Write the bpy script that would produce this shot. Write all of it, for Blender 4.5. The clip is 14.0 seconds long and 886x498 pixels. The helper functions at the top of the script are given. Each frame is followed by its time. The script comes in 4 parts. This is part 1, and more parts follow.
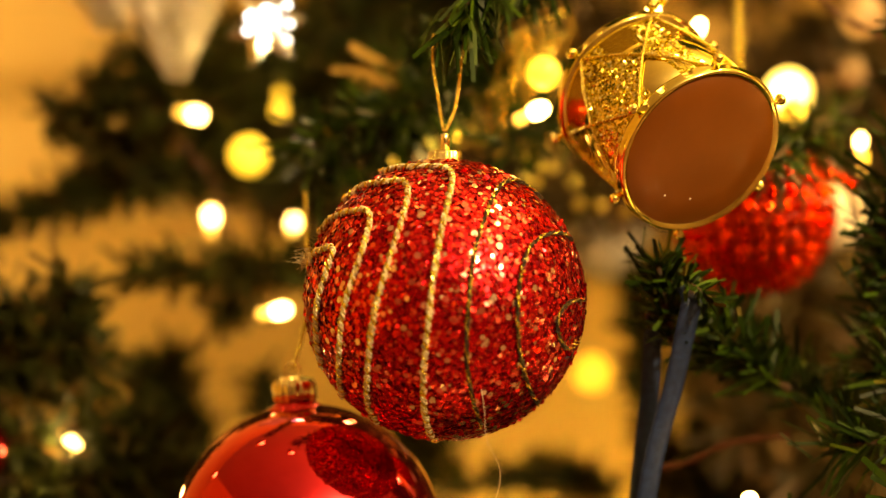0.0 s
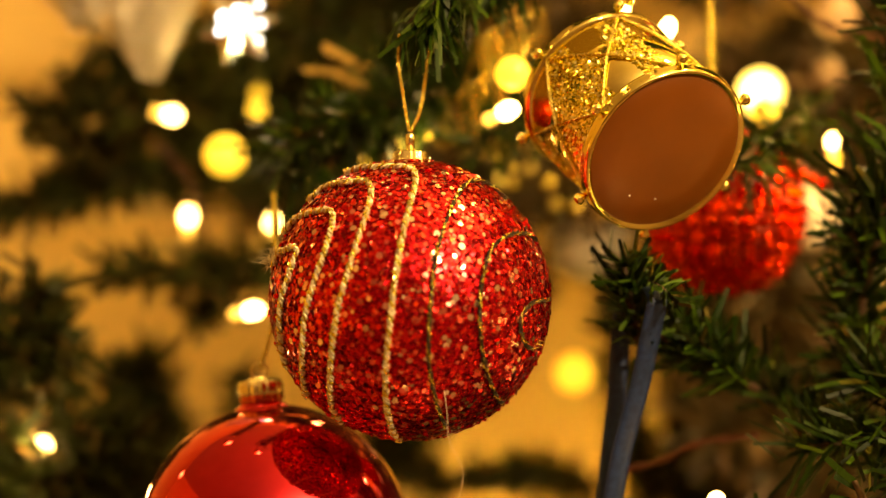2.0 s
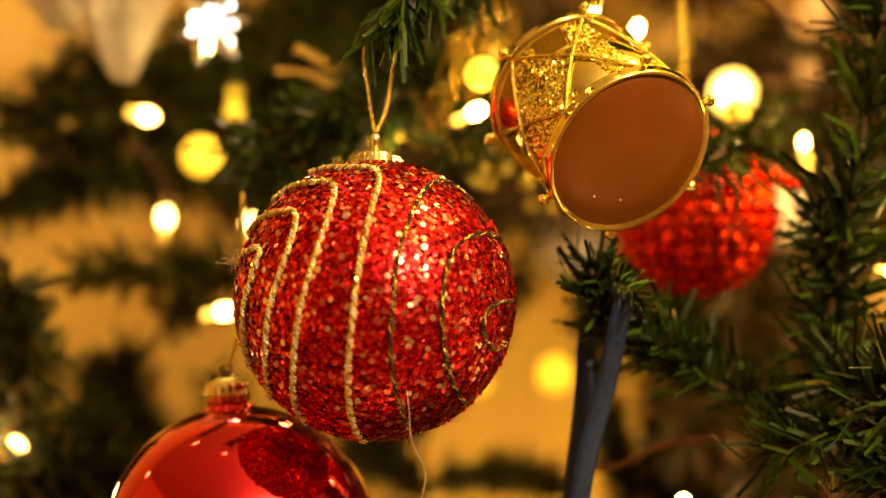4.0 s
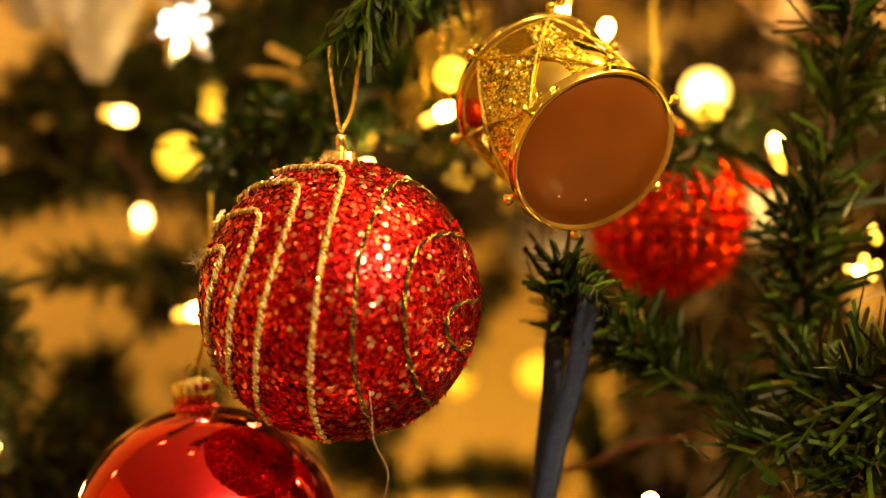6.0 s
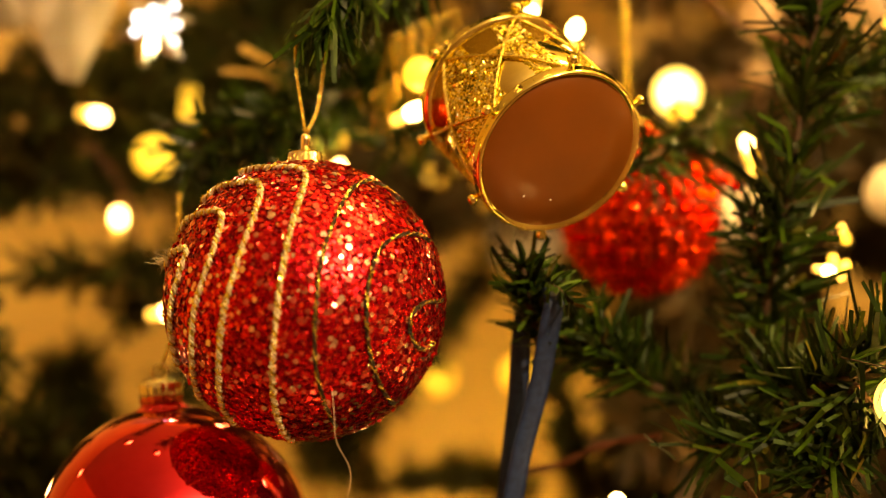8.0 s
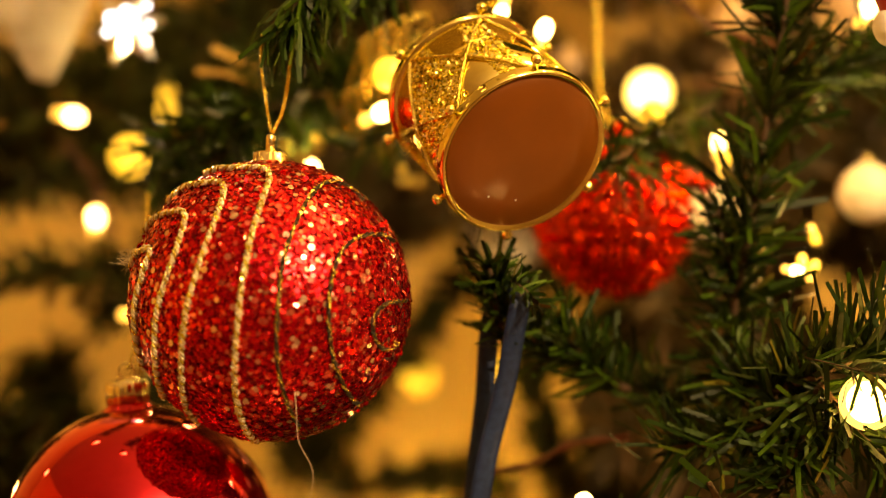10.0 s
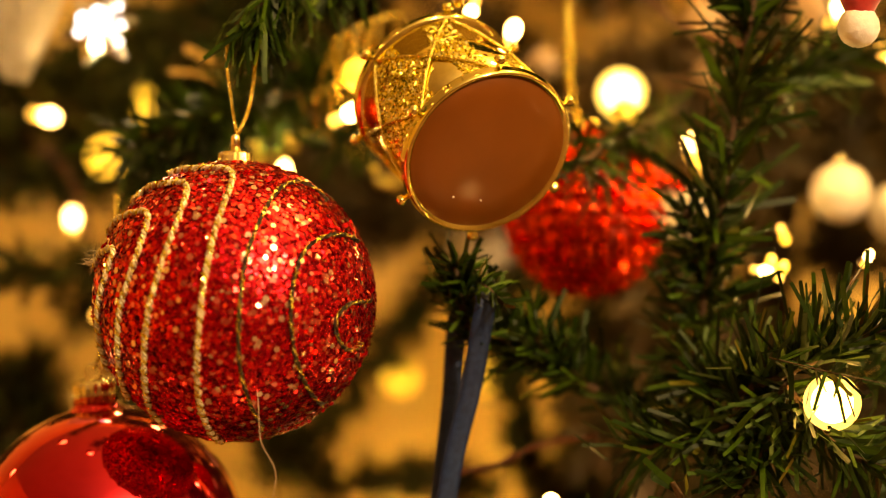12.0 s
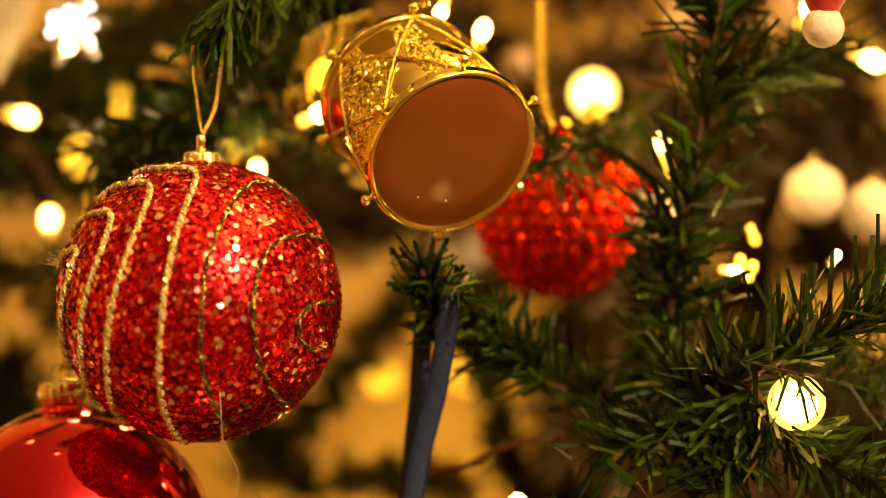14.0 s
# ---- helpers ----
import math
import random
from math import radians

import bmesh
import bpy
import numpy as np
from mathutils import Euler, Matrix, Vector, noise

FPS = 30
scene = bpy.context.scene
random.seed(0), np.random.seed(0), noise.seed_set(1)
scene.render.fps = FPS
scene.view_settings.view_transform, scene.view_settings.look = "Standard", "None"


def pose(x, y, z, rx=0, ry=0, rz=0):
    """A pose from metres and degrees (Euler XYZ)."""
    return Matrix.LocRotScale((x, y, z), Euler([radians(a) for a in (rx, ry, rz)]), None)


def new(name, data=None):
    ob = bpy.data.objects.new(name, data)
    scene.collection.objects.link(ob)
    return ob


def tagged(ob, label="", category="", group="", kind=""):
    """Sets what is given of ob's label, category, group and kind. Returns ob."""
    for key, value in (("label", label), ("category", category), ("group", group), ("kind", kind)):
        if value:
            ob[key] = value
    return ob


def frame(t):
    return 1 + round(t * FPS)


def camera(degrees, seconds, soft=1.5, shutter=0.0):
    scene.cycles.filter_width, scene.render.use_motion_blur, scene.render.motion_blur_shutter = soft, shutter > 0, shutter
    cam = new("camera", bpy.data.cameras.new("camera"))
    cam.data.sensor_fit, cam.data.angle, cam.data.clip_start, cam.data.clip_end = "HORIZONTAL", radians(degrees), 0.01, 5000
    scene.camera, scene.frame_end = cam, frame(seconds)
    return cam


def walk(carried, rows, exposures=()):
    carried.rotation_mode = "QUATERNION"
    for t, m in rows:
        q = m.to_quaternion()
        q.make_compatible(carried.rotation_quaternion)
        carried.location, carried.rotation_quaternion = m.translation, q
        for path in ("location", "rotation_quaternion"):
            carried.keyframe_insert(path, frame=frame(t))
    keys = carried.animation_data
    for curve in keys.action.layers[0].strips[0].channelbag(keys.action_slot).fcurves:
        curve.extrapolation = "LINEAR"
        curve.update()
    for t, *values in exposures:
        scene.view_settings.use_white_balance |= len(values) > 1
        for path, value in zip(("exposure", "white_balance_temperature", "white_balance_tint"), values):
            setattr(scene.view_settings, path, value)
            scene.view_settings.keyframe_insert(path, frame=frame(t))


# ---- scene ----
# camera: a slider shot along x with a shallow focus
cam = camera(30.0, 14.0, soft=0.6)
cam.data.dof.use_dof = True
cam.data.dof.focus_distance = 0.472
cam.data.dof.aperture_fstop = 4.3
EYE, TRAVEL = 1.2, 0.072
ROWS = [(0.0, 0.0, 0.0), (2.4, 0.1714, 0.01), (3.2, 0.2286, 0.03), (7.0, 0.5, 0.03), (10.5, 0.75, 0.045), (14.0, 1.0, 0.06)]
walk(cam, [(t, pose(TRAVEL * s, 0, EYE, 90 + pitch, 0, 0)) for t, s, pitch in ROWS], [(0.0, 0.28, 7300, 16), (14.0, 0.17, 7400, 25)])

# world and room lamp
world = bpy.data.worlds.new("world")
scene.world = world
world.use_nodes = True
world.node_tree.nodes["Background"].inputs[0].default_value = (0.02, 0.014, 0.008, 1)
world.node_tree.nodes["Background"].inputs[1].default_value = 1.0


def lamp(name, place, watts, colour, radius):
    data = bpy.data.lights.new(name, "POINT")
    data.energy, data.color, data.shadow_soft_size = watts, colour, radius
    ob = new(name, data)
    ob.location = place
    return ob


lamp("room_light", (1.1, -1.05, 2.15), 148, (1.0, 0.71, 0.33), 0.06)
lamp("ceiling_light", (0.71, 0.42, 2.26), 46, (1.0, 0.63, 0.15), 0.05)
# unseen lamps added behind the tree, near the wall, to brighten it
lamp("added_string_glow", (0.05, 1.12, 0.96), 9.0, (1.0, 0.6, 0.14), 0.006)
lamp("added_string_glow", (-0.42, 1.02, 1.22), 3.4, (1.0, 0.8, 0.33), 0.006)
# lamps added beside bulbs behind the drum, the bauble's string and among needles
for spot, watts in (((0.040, 0.61, 1.246), 0.008), ((-0.06, 0.66, 1.262), 0.08), ((0.136, 0.635, 1.262), 0.06), ((0.157, 0.572, 1.237), 0.09), ((0.172, 0.535, 1.2), 0.05), ((-0.144, 0.608, 1.1285), 0.05), ((0.1747, 0.497, 1.1559), 0.02), ((0.0, 0.6, 1.236), 0.035)):
    lamp("added_string_glow", spot, watts, (1.0, 0.66, 0.2), 0.004)
# warm lamp added by the star to brighten the needles beside it
lamp("star_fill", (-0.058, 0.594, 1.268), 0.07, (1.0, 0.74, 0.3), 0.004)


# ---- materials ----
def material(name, colour, rough=0.5, metal=0.0, second=None, scale=200.0, bump=0.0, bump_scale=None, coat=0.0,
             glow=None, strength=0.0, random_by=None, transmission=0.0, sheen=0.0):
    m = bpy.data.materials.new(name)
    m.use_nodes = True
    t = m.node_tree
    b = t.nodes["Principled BSDF"]
    b.inputs["Base Color"].default_value = (*colour, 1)
    b.inputs["Roughness"].default_value = rough
    b.inputs["Metallic"].default_value = metal
    b.inputs["Coat Weight"].default_value = coat
    b.inputs["Coat Roughness"].default_value = 0.04
    b.inputs["Transmission Weight"].default_value = transmission
    b.inputs["Sheen Weight"].default_value = sheen
    if glow:
        b.inputs["Emission Color"].default_value = (*glow, 1)
        b.inputs["Emission Strength"].default_value = strength
    where = t.nodes.new("ShaderNodeTexCoord")
    if second:
        ramp = t.nodes.new("ShaderNodeValToRGB")
        ramp.color_ramp.elements[0].color = (*colour, 1)
        ramp.color_ramp.elements[1].color = (*second, 1)
        if random_by == "island":
            g = t.nodes.new("ShaderNodeNewGeometry")
            t.links.new(g.outputs["Random Per Island"], ramp.inputs[0])
        elif random_by == "object":
            g = t.nodes.new("ShaderNodeObjectInfo")
            t.links.new(g.outputs["Random"], ramp.inputs[0])
        else:
            n = t.nodes.new("ShaderNodeTexNoise")
            n.inputs["Scale"].default_value = scale
            n.inputs["Detail"].default_value = 6
            ramp.color_ramp.elements[0].position, ramp.color_ramp.elements[1].position = 0.35, 0.65
            t.links.new(where.outputs["Object"], n.inputs["Vector"])
            t.links.new(n.outputs[0], ramp.inputs[0])
        t.links.new(ramp.outputs[0], b.inputs["Base Color"])
    if bump:
        n2 = t.nodes.new("ShaderNodeTexNoise")
        n2.inputs["Scale"].default_value = bump_scale or scale * 3
        n2.inputs["Detail"].default_value = 4
        bp = t.nodes.new("ShaderNodeBump")
        bp.inputs["Strength"].default_value = bump
        bp.inputs["Distance"].default_value = 0.001
        t.links.new(where.outputs["Object"], n2.inputs["Vector"])
        t.links.new(n2.outputs[0], bp.inputs["Height"])
        t.links.new(bp.outputs[0], b.inputs["Normal"])
    return m


def coloured_flakes(name, stops, rough, metal, coat=0.0):
    """Flakes whose colour changes from piece to piece."""
    m = material(name, stops[0][1], rough, metal, coat=coat)
    t = m.node_tree
    g = t.nodes.new("ShaderNodeNewGeometry")
    ramp = t.nodes.new("ShaderNodeValToRGB")
    ramp.color_ramp.interpolation = "LINEAR"
    while len(ramp.color_ramp.elements) < len(stops):
        ramp.color_ramp.elements.new(0.5)
    for e, (p, c) in zip(ramp.color_ramp.elements, stops):
        e.position, e.color = p, (*c, 1)
    t.links.new(g.outputs["Random Per Island"], ramp.inputs[0])
    t.links.new(ramp.outputs[0], t.nodes["Principled BSDF"].inputs["Base Color"])
    return m


WALL = material("ochre cream wall paint", (0.77, 0.54, 0.17), 0.85, second=(0.7, 0.47, 0.14), scale=4, bump=0.2, bump_scale=60)
CEILING = material("pale ceiling paint", (0.6, 0.55, 0.47), 0.9, second=(0.55, 0.5, 0.42), scale=3)
# for unseen walls, kept dark so that less light bounces onto the tree
LOW_BOUNCE_WALL = material("brown beige low-bounce wall", (0.2, 0.13, 0.065), 0.85, second=(0.16, 0.1, 0.05), scale=4)
FLOOR = material("brown wood floor", (0.22, 0.12, 0.06), 0.45, second=(0.14, 0.07, 0.035), scale=12)
RED_CORE = material("red glitter glue", (0.32, 0.008, 0.008), 0.45, 0.3, second=(0.2, 0.004, 0.006), scale=600, bump=0.5, bump_scale=900)
RED_FLAKE = coloured_flakes("red glitter flakes", [(0.0, (0.22, 0.001, 0.006)), (0.45, (0.6, 0.005, 0.018)), (0.85, (1.0, 0.03, 0.028)), (1.0, (1.0, 0.15, 0.085))], 0.26, 0.85, 0.12)
RED_FLAKE.node_tree.nodes["Principled BSDF"].inputs["Coat Roughness"].default_value = 0.2
# pale stops put the cream-white glint of lit flakes into the colour
SPARKLE = coloured_flakes("glitter flakes with painted glint", [(0.0, (1.0, 0.05, 0.05)), (0.5, (1.0, 0.22, 0.16)), (1.0, (1.0, 0.8, 0.6))], 0.24, 0.95, 1.0)
SPARKLE.node_tree.nodes["Principled BSDF"].inputs["Coat IOR"].default_value = 2.1
SPARKLE.node_tree.nodes["Principled BSDF"].inputs["Coat Roughness"].default_value = 0.2
RED_GLASS = material("red lacquered glass", (0.74, 0.008, 0.034), 0.04, 0.95, second=(0.7, 0.007, 0.028), scale=30, coat=0.7)
RED_BEAD = material("red metallised beads", (1.0, 0.075, 0.016), 0.05, 1.0, second=(0.85, 0.01, 0.006), random_by="object")
RED_BEAD_FAR = material("red metallised beads at the back", (1.0, 0.1, 0.03), 0.05, 1.0, second=(0.85, 0.03, 0.012), random_by="island")
RED_BASE = material("red lacquer under the beads", (0.35, 0.004, 0.004), 0.4, 0.2, second=(0.25, 0.003, 0.003), scale=80)
GOLD = material("polished gold", (0.98, 0.9, 0.32), 0.1, 1.0, second=(0.9, 0.78, 0.24), scale=90)
GOLD_BEAD = material("gold faceted beads", (1.0, 0.82, 0.22), 0.28, 1.0, second=(0.85, 0.62, 0.14), random_by="object")
GOLD_CORD = material("gold metallic thread", (1.0, 0.88, 0.24), 0.22, 1.0, second=(0.6, 0.45, 0.08), scale=1300, bump=0.5, bump_scale=3500)
PALE_CORD = material("pale gold lurex thread", (1.0, 0.95, 0.72), 0.24, 0.55, second=(0.85, 0.72, 0.48), scale=900, bump=0.5, bump_scale=2600)
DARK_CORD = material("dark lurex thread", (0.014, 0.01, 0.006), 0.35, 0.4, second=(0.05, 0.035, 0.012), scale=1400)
GOLD_FLAKE = coloured_flakes("gold glitter flakes", [(0.0, (0.6, 0.5, 0.06)), (0.6, (0.95, 0.85, 0.16)), (1.0, (1.0, 0.97, 0.5))], 0.22, 0.9, 0.4)
DRUM_SHELL = material("gold mirror foil", (1.0, 0.88, 0.3), 0.08, 1.0, second=(0.92, 0.76, 0.22), scale=60)
DRUM_SKIN = material("brown glossy drum skin", (0.21, 0.06, 0.005), 0.35, 0.1, second=(0.165, 0.047, 0.004), scale=35, coat=0.12)
SILVER_CAP = material("pale gold crimped metal", (0.95, 0.86, 0.5), 0.2, 1.0, second=(0.8, 0.68, 0.34), scale=300)
NEEDLE = coloured_flakes("green plastic needles", [(0.0, (0.005, 0.014, 0.001)), (0.55, (0.015, 0.042, 0.001)), (0.9, (0.045, 0.1, 0.003)), (1.0, (0.11, 0.05, 0.005))], 0.5, 0.0)
NEEDLE.node_tree.nodes["Principled BSDF"].inputs["Specular IOR Level"].default_value = 0.22
FAR_NEEDLE = coloured_flakes("dark olive needles", [(0.0, (0.012, 0.016, 0.002)), (0.7, (0.028, 0.04, 0.004)), (1.0, (0.07, 0.038, 0.008))], 0.6, 0.0)
FAR_NEEDLE.node_tree.nodes["Principled BSDF"].inputs["Specular IOR Level"].default_value = 0.2
INNER_NEEDLE = coloured_flakes("brown green inner needles", [(0.0, (0.04, 0.022, 0.006)), (0.5, (0.055, 0.045, 0.009)), (1.0, (0.14, 0.07, 0.016))], 0.6, 0.0)
STEM = material("brown twisted twig", (0.09, 0.045, 0.02), 0.7, second=(0.05, 0.03, 0.012), scale=400, bump=0.5)
GOLD_TWIG = coloured_flakes("gold foil strands", [(0.0, (0.35, 0.22, 0.03)), (1.0, (0.9, 0.68, 0.15))], 0.25, 0.9)
DRY_TWIG = material("dull gold twig", (0.42, 0.27, 0.06), 0.45, 0.45, second=(0.28, 0.17, 0.04), scale=500, bump=0.4)
RIBBON = material("navy satin ribbon", (0.015, 0.038, 0.125), 0.4, second=(0.01, 0.024, 0.08), scale=500, bump=0.3, bump_scale=2500)
RIBBON.node_tree.nodes["Principled BSDF"].inputs["Specular IOR Level"].default_value = 0.3
WIRE = material("dark brown cable", (0.06, 0.018, 0.01), 0.35, second=(0.09, 0.025, 0.012), scale=300)
WARM_BULB = material("lit warm bulb", (0.9, 0.8, 0.5), 0.2, glow=(1.0, 0.56, 0.14), strength=28)
TAIL = material("glowing bulb base", (0.9, 0.7, 0.3), 0.2, glow=(1.0, 0.52, 0.06), strength=2.4)
WARM_GLOBE = material("lit warm core", (0.9, 0.75, 0.4), 0.25, glow=(1.0, 0.64, 0.24), strength=30)


def clear_globe(name, tint, glow, strength, share):
    """A thin lit shell through which the core is seen."""
    m = bpy.data.materials.new(name)
    m.use_nodes = True
    t = m.node_tree
    t.nodes.clear()
    out, mix = t.nodes.new("ShaderNodeOutputMaterial"), t.nodes.new("ShaderNodeMixShader")
    clear, lit = t.nodes.new("ShaderNodeBsdfTransparent"), t.nodes.new("ShaderNodeEmission")
    clear.inputs[0].default_value, lit.inputs[0].default_value = (*tint, 1), (*glow, 1)
    lit.inputs[1].default_value, mix.inputs[0].default_value = strength, share
    t.links.new(clear.outputs[0], mix.inputs[1])
    t.links.new(lit.outputs[0], mix.inputs[2])
    t.links.new(mix.outputs[0], out.inputs[0])
    return m


GLOBE_SHELL = clear_globe("frosted yellow globe", (1.0, 0.85, 0.45), (1.0, 0.66, 0.12), 3.6, 0.5)
DIM_GLOBE = material("dim yellow globe", (0.9, 0.7, 0.2), 0.2, glow=(1.0, 0.58, 0.03), strength=1.7)
SOCKET = material("dark plastic socket", (0.05, 0.02, 0.012), 0.4, second=(0.08, 0.03, 0.015), scale=300)
SILVER = material("silver star foil", (0.85, 0.88, 0.92), 0.2, 1.0, second=(0.7, 0.75, 0.8), scale=200)
COOL_LED = material("cool white light", (0.9, 0.95, 1), 0.2, glow=(0.8, 0.9, 1.0), strength=5)
FROST = material("frosted cream fabric", (0.85, 0.82, 0.74), 0.6, second=(0.75, 0.7, 0.6), scale=120, sheen=0.4)
WHITE_BALL = material("white pearl ornament", (0.88, 0.85, 0.74), 0.3, second=(0.8, 0.75, 0.62), scale=40, coat=0.4)
# darker copy of the pearl: shade put into its colour
SHADED_BALL = material("shaded cream pearl ornament", (0.5, 0.36, 0.22), 0.35, second=(0.4, 0.28, 0.16), scale=40, coat=0.3)
FLUFF = material("white fluffy wool", (0.92, 0.92, 0.92), 0.9, second=(0.86, 0.85, 0.84), scale=300, bump=0.25, bump_scale=1500, sheen=0.6)
RED_FELT = material("red felt", (0.5, 0.02, 0.015), 0.9, second=(0.38, 0.012, 0.01), scale=400, sheen=0.5)
THREAD = material("loose white thread", (0.8, 0.65, 0.5), 0.6, second=(0.7, 0.5, 0.4), scale=800)


# ---- mesh helpers ----
def mesh_object(name, verts, faces, mat, parent=None, label="", smooth=True):
    me = bpy.data.meshes.new(name)
    me.from_pydata([tuple(v) for v in verts], [], faces)
    me.materials.append(mat)
    if smooth:
        me.polygons.foreach_set("use_smooth", [True] * len(me.polygons))
    me.update()
    ob = new(name, me)
    if parent:
        ob.parent = parent
    if label:
        tagged(ob, label)
    return ob


def part(name, bm, mat, parent=None, label="", smooth=True):
    me = bpy.data.meshes.new(name)
    bm.to_mesh(me)
    bm.free()
    me.materials.append(mat)
    if smooth:
        me.polygons.foreach_set("use_smooth", [True] * len(me.polygons))
    ob = new(name, me)
    if parent:
        ob.parent = parent
    if label:
        tagged(ob, label)
    return ob


def empty(name, place, label, category, group=""):
    ob = new(name)
    ob.empty_display_size = 0.01
    ob.location = place
    return tagged(ob, label, category, group)


def smooth_path(points, n=8):
    """A Catmull-Rom line through the points."""
    p = [np.array(q, float) for q in points]
    p = [2 * p[0] - p[1]] + p + [2 * p[-1] - p[-2]]
    out = []
    for a, b, c, d in zip(p, p[1:], p[2:], p[3:]):
        for k in range(n):
            s = k / n
            out.append(0.5 * (2 * b + (c - a) * s + (2 * a - 5 * b + 4 * c - d) * s * s + (3 * b - a - 3 * c + d) * s ** 3))
    out.append(p[-2])
    return np.array(out)


def frames_along(line):
    tan = np.gradient(line, axis=0)
    tan /= np.linalg.norm(tan, axis=1)[:, None] + 1e-12
    ref = np.array((0.31, 0.87, 0.38))
    side = np.cross(tan, ref)
    side /= np.linalg.norm(side, axis=1)[:, None] + 1e-12
    return tan, side, np.cross(side, tan)


def tube_data(line, radius, sides=6, taper=None):
    line = np.array(line, float)
    tan, a, b = frames_along(line)
    n = len(line)
    r = np.full(n, radius) if taper is None else np.linspace(radius, taper, n)
    ang = np.linspace(0, 2 * np.pi, sides, endpoint=False)
    v = line[:, None] + r[:, None, None] * (np.cos(ang)[None, :, None] * a[:, None] + np.sin(ang)[None, :, None] * b[:, None])
    v = v.reshape(-1, 3)
    f = [(i * sides + j, i * sides + (j + 1) % sides, (i + 1) * sides + (j + 1) % sides, (i + 1) * sides + j) for i in range(n - 1) for j in range(sides)]
    f += [tuple(range(sides))[::-1], tuple((n - 1) * sides + j for j in range(sides))]
    return v, f


def tube(name, line, radius, mat, parent=None, label="", sides=6, taper=None):
    v, f = tube_data(line, radius, sides, taper)
    return mesh_object(name, v, f, mat, parent, label)


def strand(line, offset, turns, phase):
    """A strand that winds round the line."""
    tan, a, b = frames_along(line)
    s = np.concatenate(([0], np.cumsum(np.linalg.norm(np.diff(line, axis=0), axis=1))))
    w = phase + 2 * np.pi * turns * s
    return line + offset * (np.cos(w)[:, None] * a + np.sin(w)[:, None] * b)


def fine(line, step):
    s = np.concatenate(([0], np.cumsum(np.linalg.norm(np.diff(line, axis=0), axis=1))))
    n = max(3, int(s[-1] / step))
    q = np.linspace(0, s[-1], n)
    return np.stack([np.interp(q, s, line[:, k]) for k in range(3)], 1)


def lathe(name, profile, mat, parent=None, label="", sides=32, ribs=0, depth=0.0, m=None):
    """A turned shape round z from (radius, height) pairs, with ribs round it if wanted."""
    v, f = [], []
    for r, z in profile:
        for j in range(sides):
            w = 2 * math.pi * j / sides
            q = r * (1 + depth * math.cos(ribs * w)) if ribs else r
            v.append((q * math.cos(w), q * math.sin(w), z))
    n = len(profile)
    for i in range(n - 1):
        for j in range(sides):
            f.append((i * sides + j, i * sides + (j + 1) % sides, (i + 1) * sides + (j + 1) % sides, (i + 1) * sides + j))
    f.append(tuple(range(sides))[::-1])
    f.append(tuple((n - 1) * sides + j for j in range(sides)))
    ob = mesh_object(name, v, f, mat, parent, label)
    if m is not None:
        ob.matrix_basis = m
    return ob


def ball_mesh(radius, centre=(0, 0, 0), seg=48, rings=32, stretch=1.0):
    bm = bmesh.new()
    bmesh.ops.create_uvsphere(bm, u_segments=seg, v_segments=rings, radius=radius, matrix=Matrix.Translation(centre) @ Matrix.Diagonal((1, 1, stretch, 1)))
    return bm


def hexes(places, normals, size, tilt, rng, lift=0.0):
    """Small six-sided flakes, tilted at random, as verts and faces."""
    n = len(places)
    nn = normals + tilt * rng.normal(size=(n, 3))
    nn /= np.linalg.norm(nn, axis=1)[:, None]
    ref = rng.normal(size=(n, 3))
    a = np.cross(nn, ref)
    a /= np.linalg.norm(a, axis=1)[:, None]
    b = np.cross(nn, a)
    s = size * rng.uniform(0.65, 1.25, n)
    w = np.arange(6) * np.pi / 3
    c = places + normals * lift
    v = c[:, None] + s[:, None, None] * (np.cos(w)[None, :, None] * a[:, None] + np.sin(w)[None, :, None] * b[:, None])
    f = [tuple(range(6 * i, 6 * i + 6)) for i in range(n)]
    return v.reshape(-1, 3), f


def even_sphere(n):
    i = np.arange(n) + 0.5
    z = 1 - 2 * i / n
    w = np.pi * (1 + 5 ** 0.5) * i
    r = np.sqrt(1 - z * z)
    return np.stack((r * np.cos(w), r * np.sin(w), z), 1)


# ---- the room ----
def slab(name, lo, hi, mat, label):
    bm = bmesh.new()
    bmesh.ops.create_cube(bm, size=1)
    for v in bm.verts:
        v.co = [lo[k] + (v.co[k] + 0.5) * (hi[k] - lo[k]) for k in range(3)]
    ob = part(name, bm, mat, smooth=False)
    return tagged(ob, label, name.split("_")[0], kind="structure")


WALL_Y = 1.3
slab("wall_north", (-2.2, WALL_Y, 0), (2.6, WALL_Y + 0.12, 2.5), WALL, "cream painted wall behind the tree")
slab("wall_south", (-2.2, -3.12, 0), (2.6, -3.0, 2.5), LOW_BOUNCE_WALL, "unseen room wall, brown beige to cut bounced light")
# unseen; cream so that the red bauble reflects a bright left side
slab("wall_west", (-2.32, -3.12, 0), (-2.2, WALL_Y + 0.12, 2.5), WALL, "unseen side wall, cream to brighten the red bauble's reflection")
slab("wall_east", (2.6, -3.12, 0), (2.72, WALL_Y + 0.12, 2.5), LOW_BOUNCE_WALL, "unseen side wall, brown beige to cut bounced light")
slab("floor", (-2.32, -3.12, -0.1), (2.72, WALL_Y + 0.12, 0), FLOOR, "brown wooden floor of the room")
slab("ceiling", (-2.32, -3.12, 2.5), (2.72, WALL_Y + 0.12, 2.6), CEILING, "white painted ceiling of the room")

# ---- the tree ----
tree = empty("christmas_tree", (0.25, 0.95, 0), "artificial green fir tree with flat plastic needles", "christmas tree")
TREE_AT = np.array((0.25, 0.95, 0.0))


